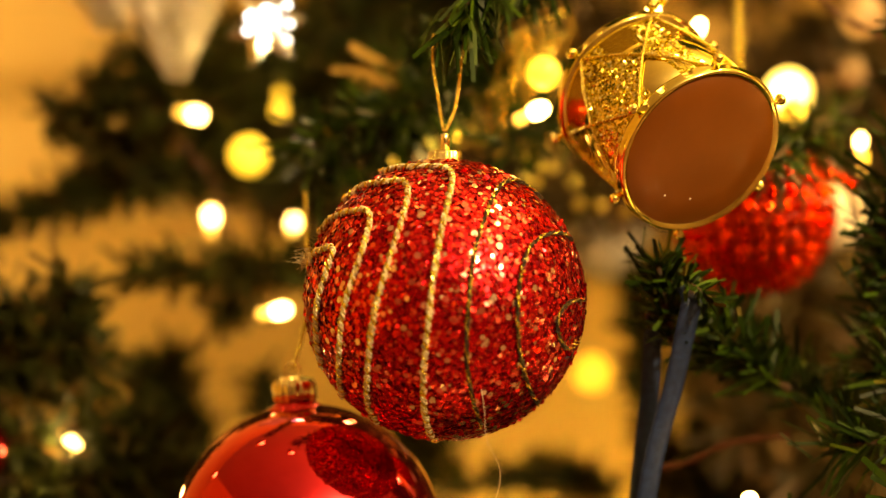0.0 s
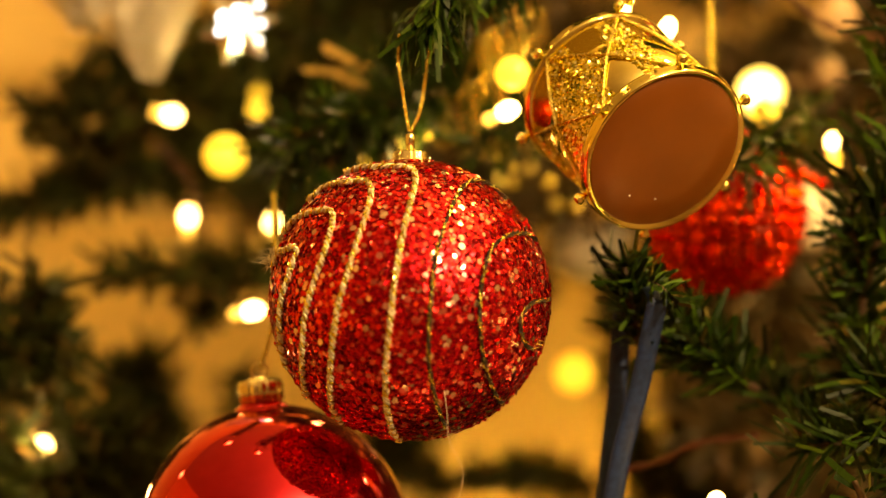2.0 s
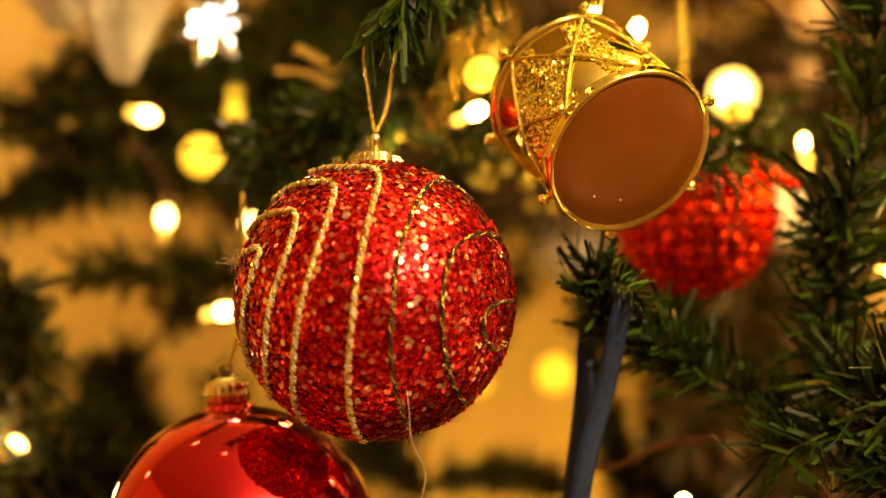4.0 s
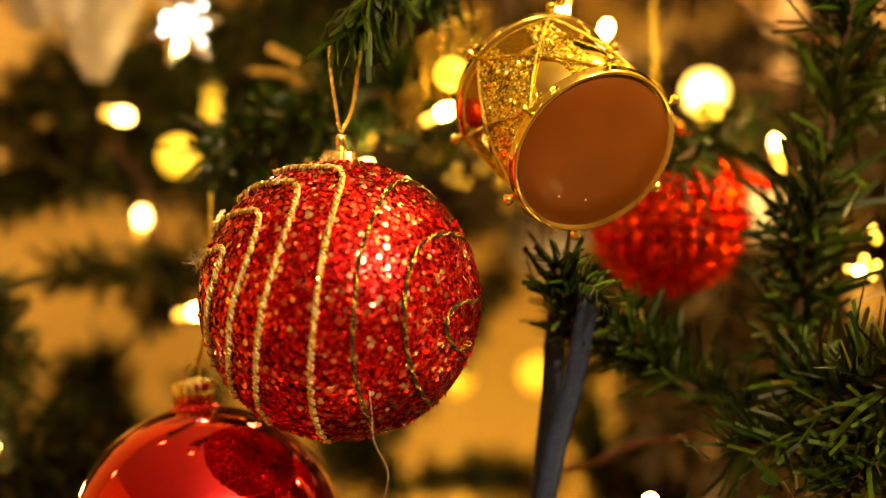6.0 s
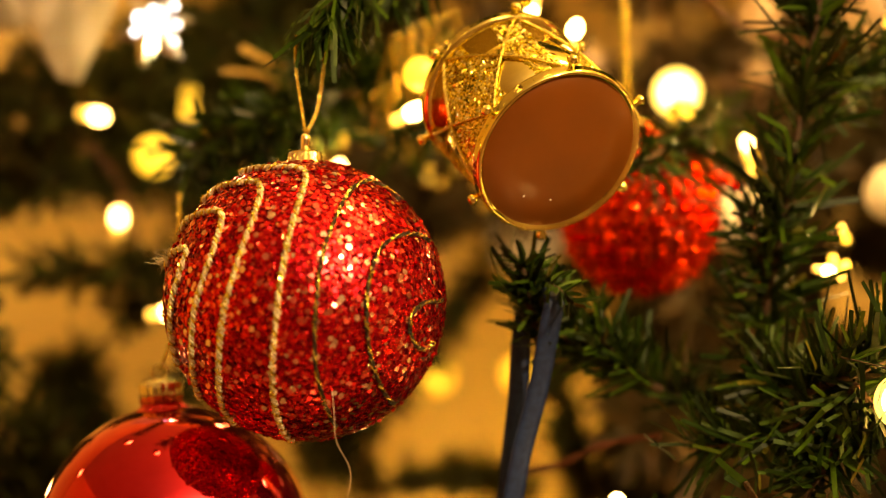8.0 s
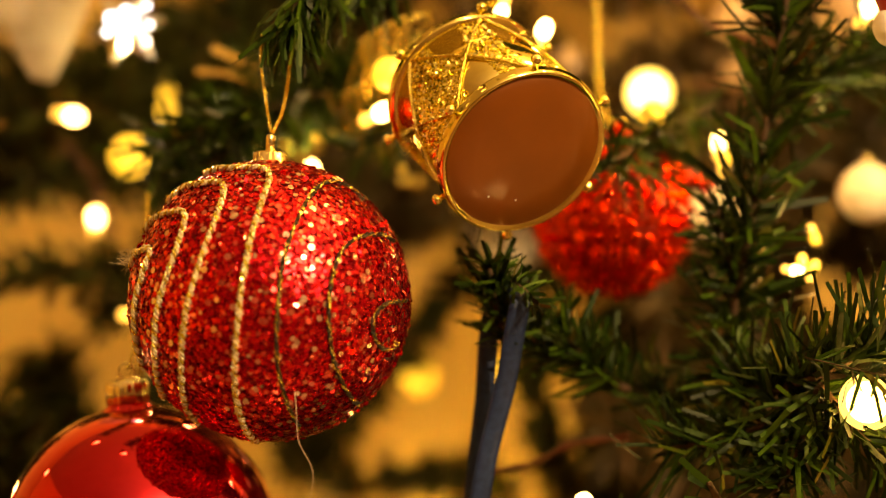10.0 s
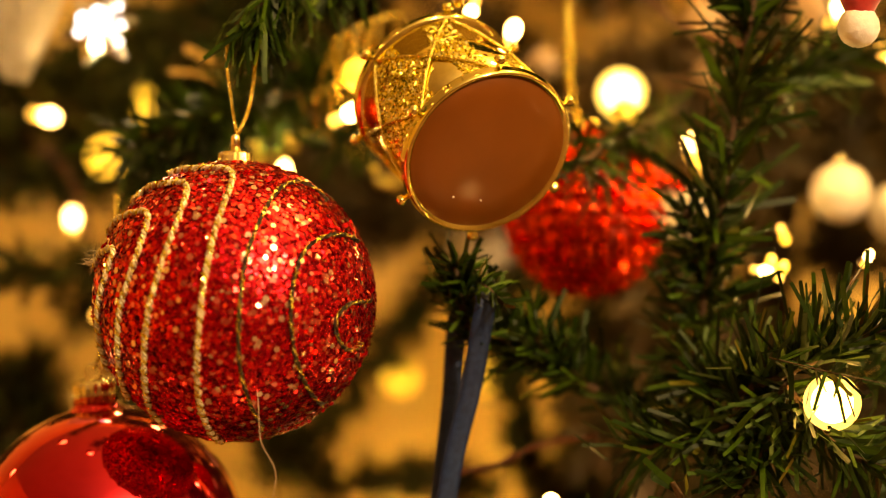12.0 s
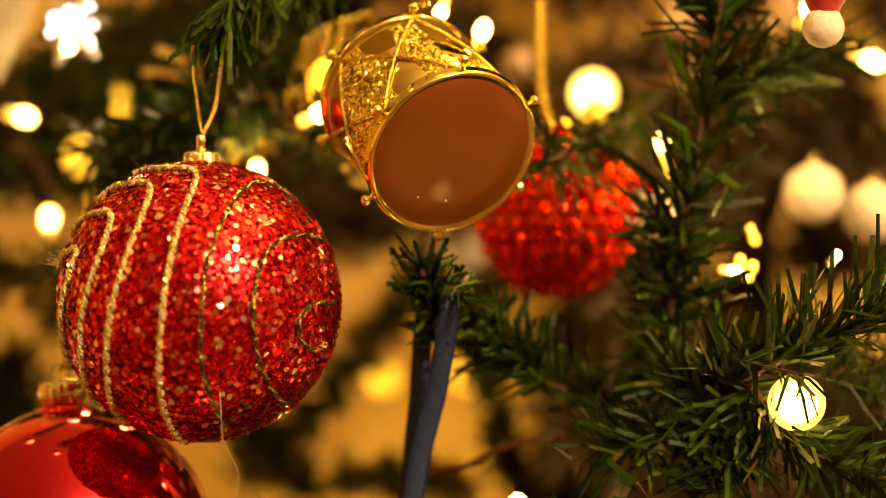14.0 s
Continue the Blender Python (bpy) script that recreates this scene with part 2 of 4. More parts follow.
def branch(points, seed, length=0.021, per_metre=3400, width=0.00115, spread=1.0, stem=0.0016, lift=0.0, mat=None):
    """A branch with a twisted stem and flat plastic needles all round it, thinning towards the tip."""
    rng = np.random.default_rng(seed)
    line = fine(smooth_path(points, 10), 0.004) - TREE_AT
    ob = tube("branch", line, stem, STEM, tree, sides=6, taper=stem * 0.5)
    tan, a, b = frames_along(line)
    total = np.linalg.norm(np.diff(line, axis=0), axis=1).sum()
    n = int(total * per_metre)
    q = rng.uniform(0, len(line) - 1.001, n)
    i = q.astype(int)
    s = (q - i)[:, None]
    base = line[i] * (1 - s) + line[i + 1] * s
    w = rng.uniform(0, 2 * np.pi, n)
    out = np.cos(w)[:, None] * a[i] + np.sin(w)[:, None] * b[i]
    way = tan[i] * rng.uniform(-0.1, 1.15, n)[:, None] + rng.normal(0, 0.16, (n, 3)) + out * spread * rng.uniform(0.6, 1.1, n)[:, None] + np.array((0, 0, lift))
    way /= np.linalg.norm(way, axis=1)[:, None]
    size = length * rng.uniform(0.45, 1.15, n)[:, None]
    side = np.cross(way, rng.normal(size=(n, 3)))
    side /= np.linalg.norm(side, axis=1)[:, None]
    bend = np.cross(way, side) * rng.normal(0, 0.13, n)[:, None] * size
    half = 0.5 * width * rng.uniform(0.8, 1.3, n)[:, None]
    thick = np.cross(way, side) * half * 0.35
    mid, tip = base + way * size * 0.5 + bend, base + way * size
    v = np.stack((base - side * half, base + side * half, mid + side * half + thick, mid - side * half + thick,
                  tip + side * half * 0.8, tip - side * half * 0.8, mid - thick), 1).reshape(-1, 3)
    f = []
    for k in range(n):
        o = 7 * k
        f += [(o, o + 1, o + 2, o + 3), (o + 3, o + 2, o + 4, o + 5), (o, o + 6, o + 1), (o + 5, o + 4, o + 6)]
    needles = mesh_object("needles", v, f, mat or NEEDLE, ob, "flat green plastic needles", smooth=False)
    tagged(needles, kind="stuff")
    return ob


# trunk
tube("trunk", np.array(((0, 0, 0.0), (0, 0, 0.7), (0, 0, 1.4), (0, 0, 2.0))), 0.022, STEM, tree, "brown central pole", 12, 0.008)

# branches in the plane of focus
NEAR = dict(per_metre=3600, width=0.0014)
branch([(0.038, 0.54, 1.2943), (0.0171, 0.52, 1.2819), (0.0067, 0.5, 1.2739), (0.0004, 0.495, 1.2675)], 1, lift=-1.3, length=0.019, **NEAR)
branch([(0.013, 0.5, 1.2856), (0.0078, 0.495, 1.2746), (0.0052, 0.495, 1.2645)], 2, lift=-1.3, length=0.018, **NEAR)
branch([(0.1659, 0.53, 1.1295), (0.1165, 0.545, 1.1526), (0.0896, 0.535, 1.1655), (0.0718, 0.514, 1.1795), (0.0655, 0.506, 1.1916)], 3, lift=0.45, length=0.019, per_metre=3200, width=0.0016)
branch([(0.0708, 0.508, 1.1707), (0.068, 0.505, 1.1829), (0.0655, 0.503, 1.195)], 18, length=0.011, per_metre=7000, lift=0.2)
branch([(0.1109, 0.53, 1.1549), (0.0987, 0.525, 1.1636), (0.0903, 0.52, 1.1722)], 4, lift=0.5, length=0.02, **NEAR)
branch([(0.1485, 0.5, 1.1560), (0.1639, 0.488, 1.1640), (0.1813, 0.48, 1.1735), (0.2036, 0.472, 1.1830)], 5, length=0.027, lift=0.75, per_metre=3700, width=0.0014)
branch([(0.1639, 0.488, 1.1601), (0.1525, 0.495, 1.1494), (0.1345, 0.5, 1.1421), (0.1196, 0.505, 1.1398)], 6, lift=0.1, length=0.02, **NEAR)
branch([(0.1643, 0.49, 1.1583), (0.1774, 0.485, 1.1422), (0.1993, 0.48, 1.1329)], 7, lift=-0.1, length=0.022, **NEAR)
branch([(0.1644, 0.495, 1.1562), (0.1567, 0.49, 1.1399), (0.1459, 0.485, 1.1239)], 8, length=0.022, **NEAR)
branch([(0.1653, 0.5, 1.1575), (0.1507, 0.505, 1.157), (0.1364, 0.515, 1.1615)], 9, lift=0.2, length=0.02, **NEAR)
branch([(0.143, 0.545, 1.155), (0.146, 0.53, 1.188), (0.151, 0.521, 1.225), (0.1567, 0.517, 1.266), (0.162, 0.515, 1.295)], 10, length=0.027, per_metre=2300, width=0.0018)
branch([(0.147, 0.535, 1.182), (0.143, 0.528, 1.2), (0.1385, 0.525, 1.213)], 51, length=0.02, **NEAR)
branch([(0.1562, 0.478, 1.169), (0.172, 0.463, 1.1655), (0.187, 0.46, 1.1625)], 52, length=0.017, per_metre=700, width=0.0013, stem=0.0003)
branch([(0.1315, 0.473, 1.126), (0.1265, 0.467, 1.1345)], 53, length=0.014, per_metre=500, width=0.0017, lift=0.8)
branch([(0.1567, 0.53, 1.2500), (0.178, 0.55, 1.2580), (0.2037, 0.57, 1.2703)], 11, length=0.024, per_metre=2000, width=0.0018)
branch([(0.2329, 0.55, 1.1513), (0.2152, 0.54, 1.1633), (0.1981, 0.53, 1.1712)], 12)
# short needles over the ribbon's fold
branch([(0.0715, 0.494, 1.1912), (0.0762, 0.492, 1.1882), (0.0795, 0.492, 1.1845)], 54, length=0.009, per_metre=3200, width=0.0012, stem=0.0004)
# needles beside the drum
branch([(0.1475, 0.62, 1.2511), (0.1239, 0.57, 1.2392), (0.1119, 0.545, 1.2319), (0.1025, 0.53, 1.2255)], 13, lift=-0.4, per_metre=1800)
# branch behind the string of the glitter ball
branch([(0.0487, 0.66, 1.2724), (0.0033, 0.6, 1.2556), (-0.0283, 0.575, 1.2434), (-0.049, 0.565, 1.233)], 14, length=0.021, **NEAR)
branch([(-0.0049, 0.6, 1.2515), (-0.0208, 0.585, 1.2362), (-0.044, 0.575, 1.2238)], 15, length=0.02, **NEAR)
branch([(0.0487, 0.66, 1.2656), (0.014, 0.62, 1.268), (-0.0131, 0.6, 1.2679)], 16, length=0.02, **NEAR)
branch([(0.0564, 0.62, 1.2553), (0.0361, 0.6, 1.2453), (0.0197, 0.6, 1.2371)], 17, length=0.02, **NEAR)
# soft branches further in
FAR = dict(length=0.018, per_metre=3800, width=0.002, mat=FAR_NEEDLE)
branch([(-0.0476, 0.85, 1.2874), (-0.1093, 0.72, 1.2618), (-0.1397, 0.7, 1.26), (-0.1637, 0.69, 1.2557)], 20, **FAR)
branch([(-0.1123, 0.74, 1.2635), (-0.1289, 0.72, 1.279), (-0.1369, 0.71, 1.2876)], 21, **FAR)
branch([(-0.0651, 0.85, 1.2555), (-0.1148, 0.74, 1.2357), (-0.156, 0.72, 1.2224), (-0.2077, 0.72, 1.2076)], 22, **FAR)
branch([(-0.1224, 0.74, 1.2331), (-0.1457, 0.73, 1.2277), (-0.1657, 0.73, 1.2277)], 23, **FAR)
branch([(-0.0384, 0.78, 1.1923), (-0.0847, 0.7, 1.1919), (-0.1094, 0.69, 1.1908), (-0.1306, 0.69, 1.1908)], 24, **FAR)
branch([(-0.0822, 0.72, 1.1904), (-0.0883, 0.71, 1.1784), (-0.0943, 0.7, 1.1715)], 25, **FAR)
branch([(-0.2107, 0.66, 1.119), (-0.1774, 0.63, 1.1442), (-0.1534, 0.62, 1.1663), (-0.1386, 0.62, 1.1854)], 26, length=0.023, per_metre=3600, width=0.002, mat=FAR_NEEDLE)
branch([(-0.1846, 0.64, 1.1608), (-0.1623, 0.63, 1.1658), (-0.1343, 0.62, 1.1684)], 27, length=0.023, per_metre=3600, width=0.002, mat=FAR_NEEDLE)
branch([(-0.1916, 0.62, 1.1112), (-0.1492, 0.62, 1.1133), (-0.0978, 0.63, 1.1162)], 28, length=0.023, per_metre=3600, width=0.002, mat=FAR_NEEDLE)
branch([(-0.1788, 0.62, 1.126), (-0.1449, 0.62, 1.1303), (-0.1174, 0.62, 1.1324)], 29, length=0.023, per_metre=3600, width=0.002, mat=FAR_NEEDLE)
branch([(-0.129, 0.78, 1.0563), (-0.1283, 0.76, 1.1068), (-0.1279, 0.75, 1.149)], 30, **FAR)
branch([(-0.0722, 0.8, 1.0964), (-0.0821, 0.79, 1.1193), (-0.0864, 0.78, 1.1363)], 31, **FAR)
branch([(0.0317, 0.8, 1.3206), (-0.0218, 0.76, 1.3094), (-0.0567, 0.74, 1.2964), (-0.0896, 0.72, 1.2765)], 32, **FAR)
branch([(-0.0437, 0.78, 1.3069), (-0.0769, 0.74, 1.2862), (-0.097, 0.72, 1.2864)], 33, **FAR)
branch([(0.0918, 0.85, 1.0783), (0.0549, 0.82, 1.0882), (0.0208, 0.8, 1.0882)], 34, **FAR)
branch([(0.1121, 0.8, 1.0745), (0.0989, 0.78, 1.115), (0.0915, 0.76, 1.1535), (0.0904, 0.75, 1.1849)], 35, **FAR)

branch([(0.0649, 0.86, 1.1915), (0.0453, 0.83, 1.1662), (0.0162, 0.8, 1.1319), (-0.0224, 0.78, 1.0963)], 36, **FAR)
branch([(0.0108, 0.8, 1.08), (-0.0101, 0.79, 1.1031), (-0.0224, 0.78, 1.115)], 37, **FAR)
branch([(0.25, 0.95, 1.46), (-0.2, 1.0, 1.42), (-0.42, 1.02, 1.235)], 40, **FAR)
branch([(0.25, 0.95, 0.98), (0.15, 1.04, 0.96), (0.04, 1.12, 0.95)], 41, **FAR)
branch([(0.1355, 0.86, 1.1827), (0.0996, 0.84, 1.1888), (0.0709, 0.82, 1.2003)], 39, **FAR)
branch([(-0.0837, 0.78, 1.2856), (-0.1173, 0.74, 1.2736), (-0.1511, 0.72, 1.2679)], 42, **FAR)
branch([(-0.089, 0.78, 1.2509), (-0.1215, 0.75, 1.2541), (-0.1582, 0.73, 1.2439)], 43, **FAR)
branch([(-0.0905, 0.77, 1.3055), (-0.1112, 0.75, 1.2797), (-0.1332, 0.73, 1.2477)], 44, **FAR)
branch([(-0.0722, 0.8, 1.2358), (-0.1116, 0.77, 1.2318), (-0.1497, 0.75, 1.2387)], 45, **FAR)
branch([(-0.0067, 0.82, 1.304), (-0.0497, 0.79, 1.3002), (-0.0932, 0.77, 1.2871)], 46, **FAR)
branch([(-0.0175, 0.8, 1.3178), (-0.0597, 0.78, 1.3122), (-0.0958, 0.77, 1.3003)], 47, **FAR)
branch([(-0.0413, 0.84, 1.2692), (-0.0722, 0.8, 1.2878), (-0.1024, 0.78, 1.3016)], 48, **FAR)
branch([(0.135, 0.84, 1.1773), (0.1285, 0.82, 1.1274), (0.1277, 0.8, 1.0745)], 49, **FAR)
branch([(0.1537, 0.83, 1.1662), (0.144, 0.81, 1.1228), (0.1468, 0.8, 1.0745)], 50, **FAR)
for k, pts in enumerate(([(-0.115, 0.78, 1.1), (-0.12, 0.76, 1.125), (-0.123, 0.75, 1.15)], [(-0.145, 0.78, 1.1), (-0.138, 0.76, 1.125), (-0.134, 0.75, 1.146)],
                         [(-0.19, 0.64, 1.1), (-0.15, 0.63, 1.118), (-0.105, 0.63, 1.127)], [(-0.18, 0.64, 1.14), (-0.15, 0.635, 1.15), (-0.13, 0.63, 1.157)],
                         [(-0.17, 0.65, 1.095), (-0.13, 0.64, 1.105), (-0.095, 0.64, 1.108)], [(-0.19, 0.63, 1.15), (-0.172, 0.625, 1.165), (-0.158, 0.62, 1.178)])):
    branch(pts, 80 + k, length=0.022, per_metre=3800, width=0.002, mat=FAR_NEEDLE)
# branches above and below the picture
for k, pts in enumerate(([(0.0246, 0.62, 1.3634), (-0.0252, 0.55, 1.3355), (-0.0622, 0.5, 1.3147)], [(-0.0679, 0.7, 1.3533), (-0.1026, 0.62, 1.3422), (-0.1356, 0.58, 1.331)],
                         [(0.1234, 0.7, 1.3773), (0.0725, 0.58, 1.337), (0.0369, 0.5, 1.3095)], [(-0.0215, 0.75, 0.9286), (-0.0602, 0.62, 0.9968), (-0.0827, 0.5, 1.0481)],
                         [(0.1323, 0.75, 0.9798), (0.067, 0.62, 1.0434), (0.0295, 0.52, 1.0776)], [(-0.2779, 0.75, 1.0823), (-0.2085, 0.62, 1.0816), (-0.1511, 0.5, 1.0874)],
                         [(0.2348, 0.75, 1.0055), (0.1517, 0.62, 1.0604), (0.0967, 0.5, 1.0994)])):
    branch(pts, 60 + k, length=0.026, per_metre=2600, width=0.0015)

# inner branches towards the pole, dense and dark
INNER = np.random.default_rng(77)
for count, xs, zs in ((64, (-0.08, 0.46), (1.225, 1.42)), (50, (0.17, 0.46), (0.98, 1.26)), (26, (0.15, 0.23), (0.98, 1.2))):
    for k in range(count):
        px, pz = INNER.uniform(*xs), INNER.uniform(*zs)
        depth = INNER.uniform(0.74, 0.98)
        start = np.array((px + INNER.uniform(0.0, 0.06), depth + 0.06, pz + INNER.uniform(-0.02, 0.05)))
        end = np.array((px - INNER.uniform(0.0, 0.05), depth - 0.05, pz - INNER.uniform(-0.01, 0.03)))
        branch([start, (start + end) / 2 + INNER.normal(0, 0.008, 3), end], 100 + k + count, length=0.03, per_metre=3200, width=0.0024, mat=INNER_NEEDLE)


# the rest of the tree round its pole, outside the picture
OUTER = np.random.default_rng(91)
BALL_AT = np.array((0.0, 0.487, 1.185))
for k in range(230):
    z = 0.4 + 1.55 * (k / 230) ** 1.15
    reach = 0.66 * (2.08 - z) / 1.6 * OUTER.uniform(0.8, 1.05)
    w = OUTER.uniform(0, 2 * math.pi)
    way = np.array((math.cos(w), math.sin(w), 0.0))
    root = np.array((0.25, 0.95, z + 0.05))
    reach = min(reach, (1.27 - 0.95) / max(way[1], 0.01))
    tip = root + way * reach + np.array((0, 0, -0.06 * reach / 0.5))
    mid = (root + tip) / 2 + np.array((0, 0, 0.03))
    line = smooth_path([root, mid, tip], 6)
    clear = True
    for q in line:
        if q[1] > 0.05:
            u, v = (q[0] - 0.036) / q[1], (q[2] - 1.2) / q[1]
            clear = clear and not (abs(u) < 0.27 + 0.11 / q[1] and abs(v) < 0.15 + 0.05 / q[1])
        for light in ((1.1, -1.05, 2.15), (0.71, 0.42, 2.26)):
            d = np.array(light) - BALL_AT
            s = np.clip((q - BALL_AT) @ d / (d @ d), 0, 1)
            clear = clear and np.linalg.norm(BALL_AT + s * d - q) > 0.2
    if clear:
        branch([root, mid, tip], 300 + k, length=0.032, per_metre=1300, width=0.0032, stem=0.003)


# ---- glitter ball ----
def glitter_ball(centre, radius):
    rng = np.random.default_rng(5)
    ob = empty("glitter_bauble", centre, "red glitter bauble with gold cord stripes, hanging by a gold string", "bauble")
    part("ball", ball_mesh(radius, seg=64, rings=48), RED_CORE, ob)
    p = even_sphere(34000) + rng.normal(0, 0.008, (34000, 3))
    p /= np.linalg.norm(p, axis=1)[:, None]
    v, f = hexes(p * (radius + rng.uniform(-0.0001, 0.0009, 34000))[:, None], p, 0.00074, np.where(rng.random(34000) < 0.82, 0.08, 0.4)[:, None], rng)
    flakes = mesh_object("glitter", v, f, RED_FLAKE, ob, "red sequin glitter", smooth=False)
    tagged(flakes, kind="stuff")

    q = rng.normal(size=(1500, 3))
    q /= np.linalg.norm(q, axis=1)[:, None]
    v, f = hexes(q * (radius + 0.0009), q, 0.00088, np.where(rng.random(1500) < 0.75, 0.09, 0.24)[:, None], rng)
    tagged(mesh_object("sparkle", v, f, SPARKLE, ob, "glitter flakes with the glint in their colour", smooth=False), kind="stuff")

    def cord(points, pale=True):
        q = smooth_path([(a, 0, c) for a, c in points], 12)
        flat = q[:, [0, 2]]
        d2 = (flat ** 2).sum(1)
        y = -np.sqrt(np.clip(1 - d2, 0.0, 1))
        unit = np.stack((flat[:, 0], y, flat[:, 1]), 1)
        unit /= np.linalg.norm(unit, axis=1)[:, None]
        line = fine(unit * (radius + 0.0012), 0.00025)
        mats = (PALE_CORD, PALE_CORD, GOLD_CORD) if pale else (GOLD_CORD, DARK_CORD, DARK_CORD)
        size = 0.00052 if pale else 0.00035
        vs, fs = {}, {}
        for k, mt in enumerate(mats):
            st = strand(line, size * 1.05, 260 if pale else 140, 2 * math.pi * k / len(mats)) + rng.normal(0, 0.00013, line.shape)
            tv, tf = tube_data(st, size * 0.72, 6)
            o = len(vs.get(mt.name, []))
            vs.setdefault(mt.name, []).extend(map(tuple, tv))
            fs.setdefault(mt.name, []).extend([tuple(o + i for i in g) for g in tf])
        first = None
        for mt in (mats[0], mats[-1]):
            if first is None:
                first = mesh_object("cord_stripe", vs[mt.name], fs[mt.name], mt, ob, "twisted gold cord")
            else:
                mesh_object("cord_strand", vs[mt.name], fs[mt.name], mt, first)
        k = len(line) if pale else len(line) // 4
        at = line[rng.integers(0, len(line), k)] + rng.normal(0, size * 0.6, (k, 3))
        nrm = at / np.linalg.norm(at, axis=1)[:, None]
        gv, gf = hexes(at, nrm, 0.00045, 0.35, rng, size * 0.9)
        mesh_object("cord_glint", gv, gf, GOLD_FLAKE, first, "glinting gold lurex", smooth=False)

    cord([(-0.452, 0.89), (-0.343, 0.918), (-0.165, 0.922), (-0.011, 0.911), (0.047, 0.852), (0.031, 0.713), (-0.018, 0.505), (-0.062, 0.248), (-0.094, 0.03), (-0.12, -0.227), (-0.14, -0.452), (-0.141, -0.689), (-0.106, -0.886), (-0.061, -0.967)])
    cord([(-0.714, 0.697), (-0.577, 0.788), (-0.414, 0.811), (-0.289, 0.811), (-0.248, 0.742), (-0.275, 0.581), (-0.332, 0.395), (-0.396, 0.174), (-0.452, -0.028), (-0.492, -0.271), (-0.516, -0.504), (-0.519, -0.712), (-0.465, -0.839)])
    cord([(-0.88, 0.47), (-0.768, 0.571), (-0.633, 0.61), (-0.529, 0.615), (-0.499, 0.553), (-0.525, 0.414), (-0.579, 0.246), (-0.643, 0.06), (-0.683, -0.109), (-0.709, -0.359), (-0.717, -0.564), (-0.709, -0.664)])
    cord([(-0.944, 0.241), (-0.899, 0.319), (-0.814, 0.358), (-0.759, 0.365), (-0.756, 0.312), (-0.806, 0.168), (-0.855, 0.015), (-0.875, -0.139), (-0.871, -0.337), (-0.847, -0.459)])
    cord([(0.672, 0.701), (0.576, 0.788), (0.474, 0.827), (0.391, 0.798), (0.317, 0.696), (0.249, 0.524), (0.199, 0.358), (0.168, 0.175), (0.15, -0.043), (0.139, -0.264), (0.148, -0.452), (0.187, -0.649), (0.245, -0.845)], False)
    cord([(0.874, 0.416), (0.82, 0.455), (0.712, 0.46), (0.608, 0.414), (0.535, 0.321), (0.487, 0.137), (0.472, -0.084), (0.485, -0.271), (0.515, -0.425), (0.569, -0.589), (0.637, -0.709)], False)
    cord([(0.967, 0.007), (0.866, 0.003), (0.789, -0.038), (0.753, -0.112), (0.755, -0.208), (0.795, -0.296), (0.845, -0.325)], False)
    vs, fs = [], []
    for k in range(60):
        root = np.array((-0.965, -0.05, 0.27)) * radius + rng.normal(0, 0.0012, 3)
        mid = root + np.array((-0.002, -0.0006, 0.0008)) * rng.uniform(0.3, 1.2) + rng.normal(0, 0.0009, 3)
        tip = mid + rng.normal(0, 0.0016, 3) + np.array((-0.0008, 0, 0))
        tv, tf = tube_data(smooth_path([root, mid, tip], 4), 0.00007, 3)
        o = len(vs)
        vs.extend(map(tuple, tv))
        fs.extend([tuple(o + i for i in g) for g in tf])
    mesh_object("frayed_end", vs, fs, PALE_CORD, ob, "frayed end of a gold cord")
    for turn in (0.4, 2.2, 3.9):
        ring = [(0.0009 * math.cos(w) + 0.0007 * math.cos(turn), -0.0004 * math.sin(2 * w), 0.0006 * math.sin(w) + 0.0007 * math.sin(turn)) for w in np.linspace(0, 5.6, 16)]
        tube("knot_loop", np.array(ring) + np.array((0.9, -0.36, -0.3)) * (radius + 0.0004), 0.00028, GOLD_CORD, ob, "loop of a small gold knot")
    lathe("cap", [(0.0052, 0.0), (0.0056, 0.0005), (0.005, 0.001), (0.0047, 0.0036), (0.0035, 0.0042), (0.001, 0.0044)], SILVER_CAP, ob, "crimped gold cap", 48, 16, 0.06, pose(0, 0, radius - 0.0008))
    lathe("stem", [(0.0014, 0.0), (0.0013, 0.0045), (0.0009, 0.0052)], SILVER_CAP, ob, "", 16, 0, 0, pose(0, 0, radius + 0.0032))
    return ob


BALL_C = (0.0006, 0.487, 1.1852)
BALL_R = 0.0406
glitter_ball(BALL_C, BALL_R)


def string(name, points, radius, mat, label, category="string", turns=500):
    line = fine(smooth_path(points, 12), 0.0003)
    vs, fs = [], []
    for k in range(2):
        tv, tf = tube_data(strand(line, radius * 0.55, turns, math.pi * k), radius * 0.6, 5)
        o = len(vs)
        vs.extend(map(tuple, tv))
        fs.extend([tuple(o + i for i in g) for g in tf])
    return tagged(mesh_object(name, vs, fs, mat), label, category)


